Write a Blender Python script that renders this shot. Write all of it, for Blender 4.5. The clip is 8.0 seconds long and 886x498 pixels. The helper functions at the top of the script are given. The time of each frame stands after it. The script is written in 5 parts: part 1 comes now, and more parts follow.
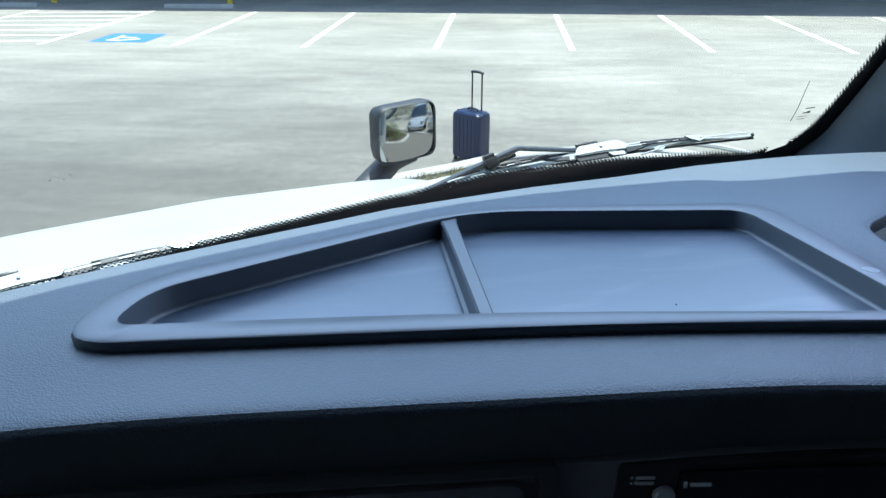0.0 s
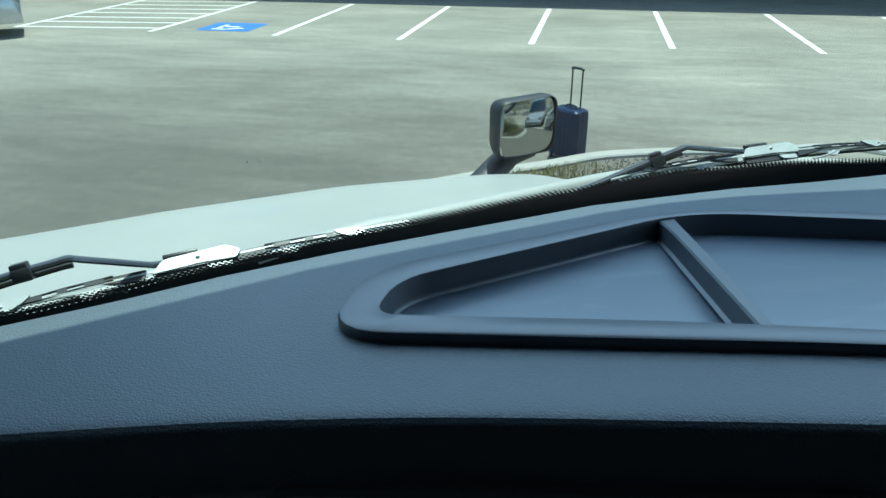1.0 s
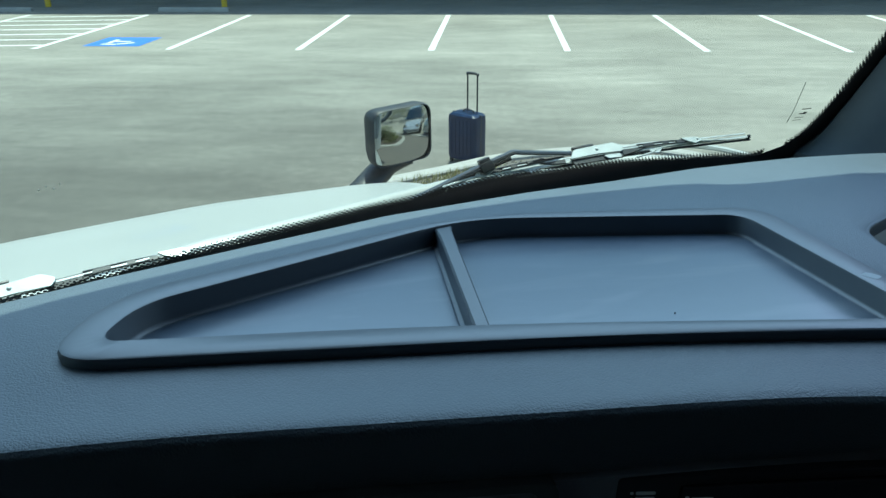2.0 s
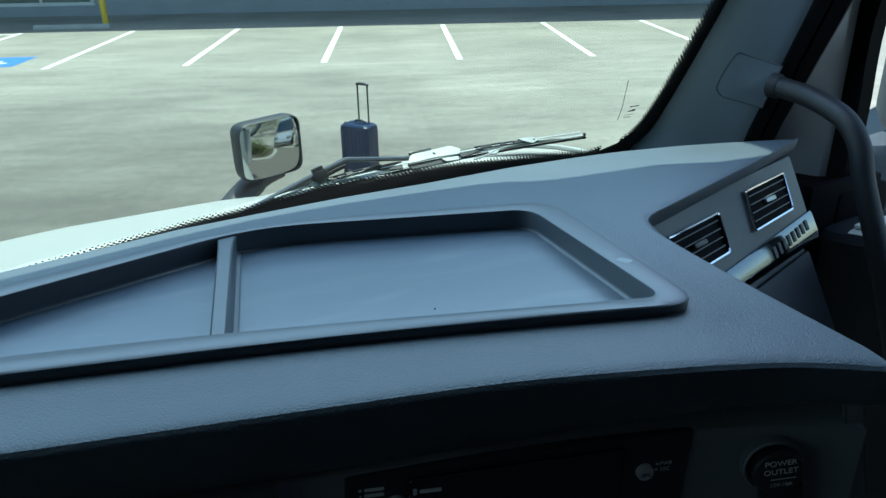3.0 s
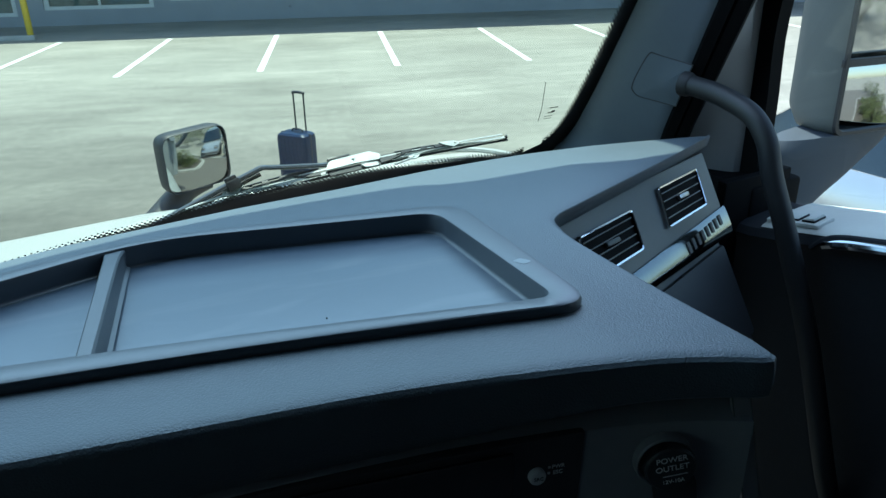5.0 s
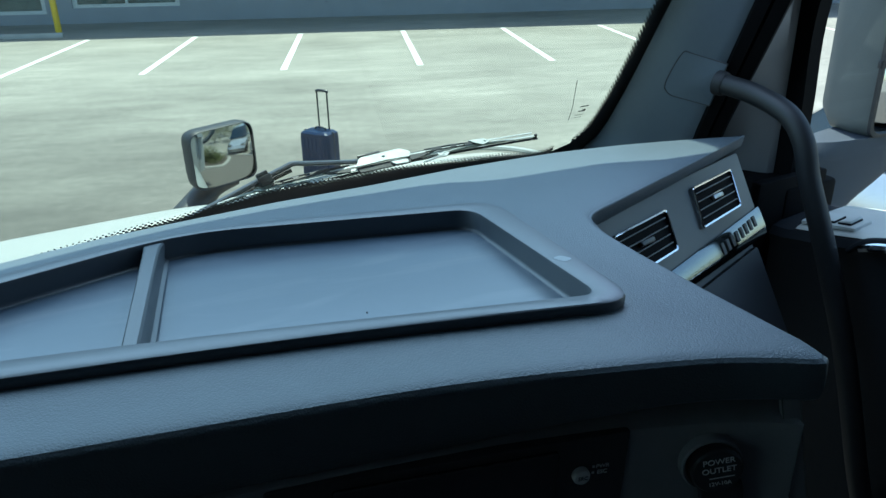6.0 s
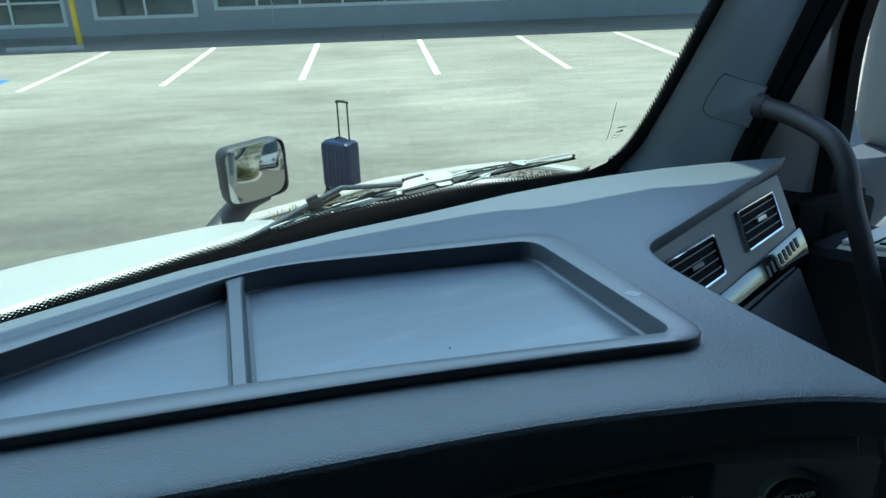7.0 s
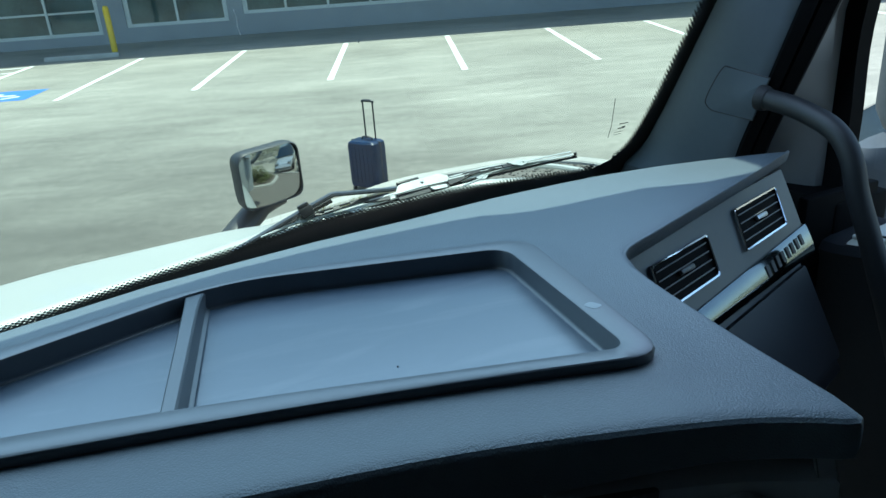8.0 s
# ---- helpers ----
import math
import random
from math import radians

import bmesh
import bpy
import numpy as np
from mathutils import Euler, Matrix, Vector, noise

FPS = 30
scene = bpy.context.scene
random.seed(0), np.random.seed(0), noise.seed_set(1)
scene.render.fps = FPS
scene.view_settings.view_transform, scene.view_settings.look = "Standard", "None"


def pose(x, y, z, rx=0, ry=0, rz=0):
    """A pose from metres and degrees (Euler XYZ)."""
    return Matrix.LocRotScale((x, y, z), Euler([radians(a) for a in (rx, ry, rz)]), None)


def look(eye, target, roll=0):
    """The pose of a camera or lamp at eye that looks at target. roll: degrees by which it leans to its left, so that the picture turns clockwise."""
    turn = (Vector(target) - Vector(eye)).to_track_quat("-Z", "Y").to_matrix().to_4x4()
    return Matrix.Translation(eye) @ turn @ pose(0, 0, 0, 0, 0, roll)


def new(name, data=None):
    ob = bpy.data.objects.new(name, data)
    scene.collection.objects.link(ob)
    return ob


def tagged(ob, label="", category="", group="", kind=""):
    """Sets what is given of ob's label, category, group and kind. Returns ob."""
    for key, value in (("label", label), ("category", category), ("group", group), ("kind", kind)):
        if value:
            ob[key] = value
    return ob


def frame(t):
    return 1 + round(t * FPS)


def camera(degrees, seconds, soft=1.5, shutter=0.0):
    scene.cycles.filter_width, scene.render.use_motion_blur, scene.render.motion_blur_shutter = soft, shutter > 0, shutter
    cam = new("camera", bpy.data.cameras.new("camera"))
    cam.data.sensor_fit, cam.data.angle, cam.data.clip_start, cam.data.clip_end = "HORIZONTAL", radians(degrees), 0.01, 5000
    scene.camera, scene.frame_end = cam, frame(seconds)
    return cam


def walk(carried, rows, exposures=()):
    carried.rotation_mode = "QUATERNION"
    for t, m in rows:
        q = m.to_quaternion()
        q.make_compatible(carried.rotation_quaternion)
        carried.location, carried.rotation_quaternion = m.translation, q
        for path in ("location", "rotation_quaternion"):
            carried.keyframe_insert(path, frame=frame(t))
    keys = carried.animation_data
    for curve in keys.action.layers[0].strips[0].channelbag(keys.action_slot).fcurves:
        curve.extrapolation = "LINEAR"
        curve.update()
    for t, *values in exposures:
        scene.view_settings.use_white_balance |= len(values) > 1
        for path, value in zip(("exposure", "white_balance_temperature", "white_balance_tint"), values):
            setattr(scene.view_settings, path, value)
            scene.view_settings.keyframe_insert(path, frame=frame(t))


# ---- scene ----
cam = camera(61.7, 8.0)
PATH = [
    (0, (0.098, 0.101, 2.571), (-0.044, 1.914, 1.738), -0.1),
    (0.2, (0.025, 0.108, 2.576), (-0.2, 1.915, 1.749), -0.3),
    (0.5, (-0.037, 0.117, 2.562), (-0.355, 1.909, 1.732), -0.1),
    (1, (-0.034, 0.11, 2.56), (-0.384, 1.889, 1.715), 0.0),
    (1.5, (0.029, 0.107, 2.566), (-0.241, 1.902, 1.725), -0.3),
    (2, (0.099, 0.113, 2.573), (-0.035, 1.928, 1.743), -0.5),
    (2.2, (0.128, 0.114, 2.574), (0.046, 1.934, 1.748), -0.6),
    (3.3, (0.248, 0.112, 2.563), (0.409, 1.937, 1.76), -0.8),
    (3.5, (0.264, 0.113, 2.562), (0.454, 1.936, 1.762), -0.8),
    (4, (0.283, 0.114, 2.564), (0.525, 1.933, 1.77), -0.8),
    (4.5, (0.285, 0.113, 2.562), (0.546, 1.931, 1.769), -0.8),
    (4.7, (0.278, 0.117, 2.56), (0.537, 1.935, 1.766), -0.9),
    (5.8, (0.252, 0.126, 2.556), (0.461, 1.949, 1.759), -0.9),
    (6, (0.249, 0.127, 2.554), (0.447, 1.952, 1.759), -0.9),
    (6.5, (0.21, 0.123, 2.564), (0.388, 1.953, 1.777), -1.1),
    (7, (0.196, 0.118, 2.589), (0.355, 1.954, 1.812), -1.6),
    (7.5, (0.267, 0.124, 2.59), (0.404, 1.965, 1.819), -2.3),
    (8, (0.269, 0.135, 2.593), (0.333, 1.974, 1.809), -4.0),
]
walk(cam, [(t, look(eye, target, roll)) for t, eye, target, roll in PATH],
     [(0.0, 1.66, 5900, 18), (0.2, 1.32, 5900, 13), (0.5, 0.98, 5900, 6), (1.0, 0.99, 5900, 1), (2.0, 1.10, 5900, 0), (3.5, 1.33, 5900, 0), (5.0, 1.38, 5900, 0), (6.5, 1.33, 5900, 0), (8.0, 1.33, 5900, 0)])

# ---- light ----
SUN_EL, SUN_AZ = radians(75), radians(0)          # azimuth from world +y towards +x
SUN = Vector((math.sin(SUN_AZ) * math.cos(SUN_EL), math.cos(SUN_AZ) * math.cos(SUN_EL), math.sin(SUN_EL)))
world = bpy.data.worlds.new("world")
scene.world = world
world.use_nodes = True
wn = world.node_tree.nodes
sky = wn.new("ShaderNodeTexSky")
sky.sky_type, sky.sun_disc = "NISHITA", False
sky.sun_elevation, sky.sun_rotation = SUN_EL, SUN_AZ
world.node_tree.links.new(sky.outputs[0], wn["Background"].inputs[0])
wn["Background"].inputs[1].default_value = 0.15
sun = new("sun", bpy.data.lights.new("sun", "SUN"))
sun.data.energy, sun.data.angle, sun.data.color = 4.0, radians(0.53), (1.0, 0.96, 0.9)
sun.matrix_world = look((0, 0, 50), Vector((0, 0, 50)) - SUN)
# fill lamp added at the upper windshield opening to brighten the dash beyond the sky
TR = Matrix.Rotation(radians(22), 4, "Z")          # the truck stands turned against the stalls
lamp = new("windshield_fill_light", bpy.data.lights.new("windshield_fill_light", "AREA"))
lamp.data.shape, lamp.data.size, lamp.data.size_y = "RECTANGLE", 1.5, 0.54
lamp.data.energy, lamp.data.color = 5.0, (0.545, 0.675, 1.0)
lamp.matrix_world = TR @ look((0.55, 0.90, 2.735), (0.45, 0.08, 2.162))


# ---- materials ----
def material(name, color, rough=0.5, metal=0.0, var=0.15, scale=8.0, bump=0.0, bump_scale=200.0, tint=None, spec=0.5, coat=0.0, piece=0.0, cells=False):
    """Principled surface with variation at two scales and fine relief."""
    mat = bpy.data.materials.new(name)
    mat.use_nodes = True
    nt = mat.node_tree
    n, l = nt.nodes, nt.links
    b = n["Principled BSDF"]
    b.inputs["Roughness"].default_value = rough
    b.inputs["Metallic"].default_value = metal
    b.inputs["Specular IOR Level"].default_value = spec
    b.inputs["Coat Weight"].default_value = coat
    tc = n.new("ShaderNodeTexCoord")
    big, fine = n.new("ShaderNodeTexNoise"), n.new("ShaderNodeTexNoise")
    big.inputs["Scale"].default_value, big.inputs["Detail"].default_value = scale, 5
    fine.inputs["Scale"].default_value, fine.inputs["Detail"].default_value = scale * 14, 3
    l.new(tc.outputs["Object"], big.inputs["Vector"])
    l.new(tc.outputs["Object"], fine.inputs["Vector"])
    add = n.new("ShaderNodeMath")
    add.operation = "MULTIPLY_ADD"
    l.new(fine.outputs["Fac"], add.inputs[0])
    add.inputs[1].default_value = 0.4
    l.new(big.outputs["Fac"], add.inputs[2])
    ramp = n.new("ShaderNodeMapRange")
    ramp.inputs["From Min"].default_value, ramp.inputs["From Max"].default_value = 0.38, 1.02
    l.new(add.outputs[0], ramp.inputs["Value"])
    mix = n.new("ShaderNodeMix")
    mix.data_type = "RGBA"
    lo = [c * (1 - var) for c in color]
    hi = list(tint) if tint else [min(1, c * (1 + var)) for c in color]
    mix.inputs[6].default_value, mix.inputs[7].default_value = (*lo, 1), (*hi, 1)
    l.new(ramp.outputs[0], mix.inputs[0])
    out = mix.outputs[2]
    if piece:
        info = n.new("ShaderNodeObjectInfo")
        hsv = n.new("ShaderNodeHueSaturation")
        pr = n.new("ShaderNodeMapRange")
        pr.inputs["To Min"].default_value, pr.inputs["To Max"].default_value = 1 - piece, 1 + piece
        l.new(info.outputs["Random"], pr.inputs["Value"])
        l.new(pr.outputs[0], hsv.inputs["Value"])
        l.new(out, hsv.inputs["Color"])
        out = hsv.outputs[0]
    l.new(out, b.inputs["Base Color"])
    rr = n.new("ShaderNodeMapRange")
    rr.inputs["To Min"].default_value, rr.inputs["To Max"].default_value = max(0.02, rough - 0.06), min(1, rough + 0.06)
    l.new(big.outputs["Fac"], rr.inputs["Value"])
    l.new(rr.outputs[0], b.inputs["Roughness"])
    if bump:
        t = n.new("ShaderNodeTexVoronoi" if cells else "ShaderNodeTexNoise")
        t.inputs["Scale"].default_value = bump_scale
        l.new(tc.outputs["Object"], t.inputs["Vector"])
        bp = n.new("ShaderNodeBump")
        bp.inputs["Strength"].default_value, bp.inputs["Distance"].default_value = bump, 0.3 / bump_scale
        l.new(t.outputs["Distance" if cells else "Fac"], bp.inputs["Height"])
        l.new(bp.outputs[0], b.inputs["Normal"])
    return mat


def stain_glare_asphalt(mat):
    """Broad streaks of wear along the aisle and one large dark, oily patch where trucks stand; its wide fade also
    paints the glare beyond.
    """
    n, l = mat.node_tree.nodes, mat.node_tree.links
    b = n["Principled BSDF"]
    src = b.inputs["Base Color"].links[0].from_socket
    geo = n.new("ShaderNodeNewGeometry")
    mp = n.new("ShaderNodeMapping")
    mp.inputs["Scale"].default_value = (0.24, 0.62, 1)
    l.new(geo.outputs["Position"], mp.inputs["Vector"])
    st = n.new("ShaderNodeTexNoise")
    st.inputs["Scale"].default_value, st.inputs["Detail"].default_value, st.inputs["Roughness"].default_value = 1.0, 8, 0.62
    l.new(mp.outputs[0], st.inputs["Vector"])
    rng = n.new("ShaderNodeMapRange")
    rng.inputs["From Min"].default_value, rng.inputs["From Max"].default_value = 0.3, 0.68
    rng.inputs["To Min"].default_value, rng.inputs["To Max"].default_value = 0.80, 1.10
    l.new(st.outputs["Fac"], rng.inputs["Value"])
    away = n.new("ShaderNodeVectorMath")
    away.operation = "DISTANCE"
    away.inputs[1].default_value = (-4.2, 4.6, 0)
    l.new(geo.outputs["Position"], away.inputs[0])
    wob = n.new("ShaderNodeMath")
    wob.operation = "MULTIPLY_ADD"
    l.new(st.outputs["Fac"], wob.inputs[0])
    wob.inputs[1].default_value = 5.0
    l.new(away.outputs["Value"], wob.inputs[2])
    # oil stain, its fade stretched to paint hazy glare on the ground further right
    patch = n.new("ShaderNodeMapRange")
    patch.inputs["From Min"].default_value, patch.inputs["From Max"].default_value = 5.0, 13.5
    patch.inputs["To Min"].default_value, patch.inputs["To Max"].default_value = 0.44, 1.0
    l.new(wob.outputs[0], patch.inputs["Value"])
    mul = n.new("ShaderNodeMath")
    mul.operation = "MULTIPLY"
    l.new(rng.outputs[0], mul.inputs[0])
    l.new(patch.outputs[0], mul.inputs[1])
    for scale, size, detail, spread in (((0.9, 3.4, 1), 1.0, 6, 0.10), ((1, 1, 1), 9.0, 4, 0.09), ((1, 1, 1), 60.0, 2, 0.10)):
        mp2, fine2, lift = n.new("ShaderNodeMapping"), n.new("ShaderNodeTexNoise"), n.new("ShaderNodeMapRange")
        mp2.inputs["Scale"].default_value, mp2.inputs["Rotation"].default_value = scale, (0, 0, 0.06)
        l.new(geo.outputs["Position"], mp2.inputs["Vector"])
        fine2.inputs["Scale"].default_value, fine2.inputs["Detail"].default_value = size, detail
        l.new(mp2.outputs[0], fine2.inputs["Vector"])
        lift.inputs["From Min"].default_value, lift.inputs["From Max"].default_value = 0.3, 0.7
        lift.inputs["To Min"].default_value, lift.inputs["To Max"].default_value = 1 - spread, 1 + spread
        l.new(fine2.outputs["Fac"], lift.inputs["Value"])
        both = n.new("ShaderNodeMath")
        both.operation = "MULTIPLY"
        l.new(mul.outputs[0], both.inputs[0])
        l.new(lift.outputs[0], both.inputs[1])
        mul = both
    hsv = n.new("ShaderNodeHueSaturation")
    l.new(mul.outputs[0], hsv.inputs["Value"])
    l.new(src, hsv.inputs["Color"])
    l.new(hsv.outputs[0], b.inputs["Base Color"])


def leather_grain(mat):
    """Moulded leather grain: uneven cells about two millimetres wide with shallow creases between them."""
    n, l = mat.node_tree.nodes, mat.node_tree.links
    b = n["Principled BSDF"]
    tc = n.new("ShaderNodeTexCoord")
    warp = n.new("ShaderNodeTexNoise")
    warp.inputs["Scale"].default_value, warp.inputs["Detail"].default_value = 180, 2
    l.new(tc.outputs["Object"], warp.inputs["Vector"])
    mixv = n.new("ShaderNodeVectorMath")
    mixv.operation = "MULTIPLY_ADD"
    l.new(warp.outputs["Color"], mixv.inputs[0])
    mixv.inputs[1].default_value = (0.003, 0.003, 0.003)
    l.new(tc.outputs["Object"], mixv.inputs[2])
    cell = n.new("ShaderNodeTexVoronoi")
    cell.feature = "SMOOTH_F1"
    cell.inputs["Scale"].default_value, cell.inputs["Smoothness"].default_value = 700, 0.3
    l.new(mixv.outputs[0], cell.inputs["Vector"])
    broad = n.new("ShaderNodeTexNoise")
    broad.inputs["Scale"].default_value, broad.inputs["Detail"].default_value = 240, 2
    l.new(tc.outputs["Object"], broad.inputs["Vector"])
    add = n.new("ShaderNodeMath")
    add.operation = "MULTIPLY_ADD"
    l.new(cell.outputs["Distance"], add.inputs[0])
    add.inputs[1].default_value = -2.2
    l.new(broad.outputs["Fac"], add.inputs[2])
    bp = n.new("ShaderNodeBump")
    bp.inputs["Strength"].default_value, bp.inputs["Distance"].default_value = 0.44, 0.00036
    l.new(add.outputs[0], bp.inputs["Height"])
    l.new(bp.outputs[0], b.inputs["Normal"])


def dusty_smears(mat):
    """Wiped dust: faint pale smears."""
    n, l = mat.node_tree.nodes, mat.node_tree.links
    b = n["Principled BSDF"]
    src = b.inputs["Base Color"].links[0].from_socket
    tc = n.new("ShaderNodeTexCoord")
    mp = n.new("ShaderNodeMapping")
    mp.inputs["Rotation"].default_value, mp.inputs["Scale"].default_value = (0, 0, 0.5), (6, 22, 1)
    l.new(tc.outputs["Object"], mp.inputs["Vector"])
    st = n.new("ShaderNodeTexNoise")
    st.inputs["Scale"].default_value, st.inputs["Detail"].default_value, st.inputs["Distortion"].default_value = 1.0, 6, 1.4
    l.new(mp.outputs[0], st.inputs["Vector"])
    rng = n.new("ShaderNodeMapRange")
    rng.inputs["From Min"].default_value, rng.inputs["From Max"].default_value = 0.50, 0.78
    rng.inputs["To Min"].default_value, rng.inputs["To Max"].default_value = 0.0, 0.34
    l.new(st.outputs["Fac"], rng.inputs["Value"])
    mix = n.new("ShaderNodeMix")
    mix.data_type = "RGBA"
    l.new(rng.outputs[0], mix.inputs[0])
    l.new(src, mix.inputs[6])
    mix.inputs[7].default_value = (0.16, 0.17, 0.18, 1)
    l.new(mix.outputs[2], b.inputs["Base Color"])


def pane_material(name, tint, gloss):
    """A thin pane: clear tinted view with a mirror-like sheen."""
    mat = bpy.data.materials.new(name)
    mat.use_nodes = True
    n, l = mat.node_tree.nodes, mat.node_tree.links
    n.remove(n["Principled BSDF"])
    tr, gl, mx = n.new("ShaderNodeBsdfTransparent"), n.new("ShaderNodeBsdfGlossy"), n.new("ShaderNodeMixShader")
    tr.inputs[0].default_value = (*tint, 1)
    gl.inputs["Roughness"].default_value = 0.01
    mx.inputs[0].default_value = gloss
    l.new(tr.outputs[0], mx.inputs[1])
    l.new(gl.outputs[0], mx.inputs[2])
    l.new(mx.outputs[0], n["Material Output"].inputs[0])
    return mat


M_DASH = material("dash_grain", (0.073, 0.091, 0.107), 0.5, var=0.10, scale=5, spec=0.55)
leather_grain(M_DASH)
# one tray plastic in two colours: darker walls, bluer floor with sky sheen painted in
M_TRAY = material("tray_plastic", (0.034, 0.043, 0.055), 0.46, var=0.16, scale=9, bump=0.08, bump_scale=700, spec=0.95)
M_FLOOR = material("tray_floor_skylit", (0.046, 0.066, 0.096), 0.34, var=0.10, scale=5, bump=0.03, bump_scale=900, spec=1.0)
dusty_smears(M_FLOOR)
M_FASCIA = material("fascia_black", (0.225, 0.232, 0.25), 0.5, var=0.12, scale=6, bump=0.2, bump_scale=700, cells=True)
M_BLACK = material("black_plastic", (0.028, 0.029, 0.032), 0.42, var=0.2, scale=20)
M_GLOSSBLACK = material("gloss_black", (0.014, 0.0145, 0.016), 0.16, var=0.2, scale=20)
M_PANEL = material("panel_grey", (0.078, 0.086, 0.084), 0.45, var=0.08, scale=12, bump=0.1, bump_scale=900)
M_PILLAR = material("pillar_trim_grey", (0.105, 0.126, 0.148), 0.6, var=0.08, scale=6, bump=0.15, bump_scale=800)
M_DOOR = material("door_trim_grey", (0.58, 0.60, 0.56), 0.55, var=0.06, scale=6, bump=0.12, bump_scale=800)
M_DOORDARK = material("door_dark", (0.017, 0.020, 0.025), 0.65, var=0.2, scale=6, bump=0.2, bump_scale=500, spec=0.2)
M_CHROME = material("chrome", (0.72, 0.73, 0.74), 0.10, 1.0, var=0.06, scale=14)
M_SAIL = material("sail_panel_grey", (0.16, 0.16, 0.165), 0.6, var=0.06, scale=6, bump=0.1, bump_scale=700)
M_DARKCHROME = material("dark_chrome", (0.14, 0.158, 0.162), 0.08, 1.0, var=0.10, scale=14)
M_SATIN = material("satin_metal", (0.52, 0.54, 0.55), 0.36, 1.0, var=0.08, scale=30)
M_WIPERARM = material("wiper_arm_satin_black", (0.035, 0.038, 0.042), 0.32, var=0.15, scale=20, bump=0.05, bump_scale=600, coat=0.5)
M_BAREMETAL = material("wiper_bare_metal", (0.56, 0.58, 0.57), 0.38, 0.35, var=0.12, scale=30)
M_ALU = material("wiper_aluminium", (0.50, 0.525, 0.515), 0.36, 0.3, var=0.16, scale=25)
M_COWL = material("cowl_strip_grey", (0.17, 0.18, 0.175), 0.5, var=0.12, scale=12, bump=0.15, bump_scale=300)
M_RUBBER = material("rubber", (0.016, 0.016, 0.017), 0.65, var=0.25, scale=30)
M_GRIP = material("grip_rubber", (0.012, 0.0125, 0.0135), 0.55, var=0.2, scale=20, bump=0.15, bump_scale=700)
M_WHITE = material("white_paint", (0.37, 0.382, 0.37), 0.4, var=0.03, scale=3, coat=0.12)
M_MIRROR = material("mirror", (0.50, 0.52, 0.51), 0.02, 1.0, var=0.01, scale=5)
M_HOUSING = material("mirror_housing", (0.020, 0.022, 0.025), 0.5, var=0.12, scale=12, bump=0.1, bump_scale=600)
M_HOUSEGREY = material("side_mirror_housing_grey", (0.120, 0.135, 0.128), 0.5, var=0.08, scale=8, bump=0.08, bump_scale=500)
M_ARM = material("mirror_arm_plastic", (0.050, 0.062, 0.078), 0.6, spec=0.35, var=0.12, scale=8, bump=0.1, bump_scale=400)
M_SCUFF = material("pale_scuff", (0.27, 0.29, 0.30), 0.6, var=0.2, scale=60)
M_BUTTON = material("button_silver", (0.62, 0.63, 0.65), 0.35, 0.25, var=0.08, scale=40)
M_LETTER = material("print_light", (0.80, 0.81, 0.82), 0.5, var=0.05, scale=40)
M_NAVY = material("navy_polycarbonate", (0.004, 0.019, 0.058), 0.36, var=0.35, scale=9, bump=0.25, bump_scale=40, spec=0.3)
M_ASPHALT = material("worn_asphalt", (0.258, 0.242, 0.207), 0.9, var=0.22, scale=0.45, bump=0.1, bump_scale=60, tint=(0.305, 0.288, 0.246))
stain_glare_asphalt(M_ASPHALT)
M_CONCRETE = material("kerb_concrete", (0.33, 0.32, 0.295), 0.85, var=0.18, scale=3, bump=0.4, bump_scale=90)
M_PAINT = material("road_paint_white", (0.72, 0.72, 0.68), 0.7, var=0.12, scale=4, bump=0.3, bump_scale=60)
M_BLUE = material("road_paint_blue", (0.035, 0.16, 0.52), 0.7, var=0.12, scale=5, bump=0.3, bump_scale=60)
M_YELLOW = material("bollard_yellow", (0.62, 0.42, 0.02), 0.5, var=0.12, scale=6)
M_WALL = material("building_wall_grey", (0.24, 0.25, 0.275), 0.8, var=0.12, scale=1.2, bump=0.3, bump_scale=40)
M_FRAME = material("window_frame_light", (0.5, 0.51, 0.5), 0.5, var=0.08, scale=5)
M_DARKGLASS = material("building_glass", (0.022, 0.042, 0.044), 0.05, var=0.5, scale=0.9, tint=(0.075, 0.12, 0.115))
M_GRASS = material("dry_grass", (0.24, 0.25, 0.08), 0.7, var=0.3, scale=12, tint=(0.40, 0.34, 0.15))
M_LEAF = material("shrub_leaf", (0.07, 0.095, 0.02), 0.55, var=0.35, scale=9, tint=(0.12, 0.13, 0.025))
M_GRAVEL = material("gravel", (0.095, 0.09, 0.082), 0.9, var=0.4, scale=30, bump=0.8, bump_scale=120, tint=(0.19, 0.17, 0.15))
M_MULCH = material("bark_mulch", (0.055, 0.046, 0.036), 0.95, var=0.4, scale=18, bump=0.9, bump_scale=70, tint=(0.11, 0.09, 0.07))
M_BARK = material("bark", (0.09, 0.07, 0.05), 0.85, var=0.3, scale=10, bump=0.6, bump_scale=60)
M_CARGLASS = material("car_glass", (0.012, 0.026, 0.045), 0.03, var=0.2, scale=2, spec=0.8)
M_SILVERCAR = material("car_paint_silver", (0.55, 0.57, 0.58), 0.25, 0.6, var=0.04, scale=3, coat=0.8)
M_HEADLINER = material("headliner", (0.09, 0.09, 0.09), 0.9, var=0.06, scale=5, bump=0.2, bump_scale=500)
M_CAB = material("cab_wall_cloth", (0.15, 0.155, 0.165), 0.9, var=0.1, scale=5, bump=0.2, bump_scale=400)
M_MAT = material("rubber_floor_mat", (0.18, 0.185, 0.20), 0.8, var=0.15, scale=8, bump=0.3, bump_scale=200)
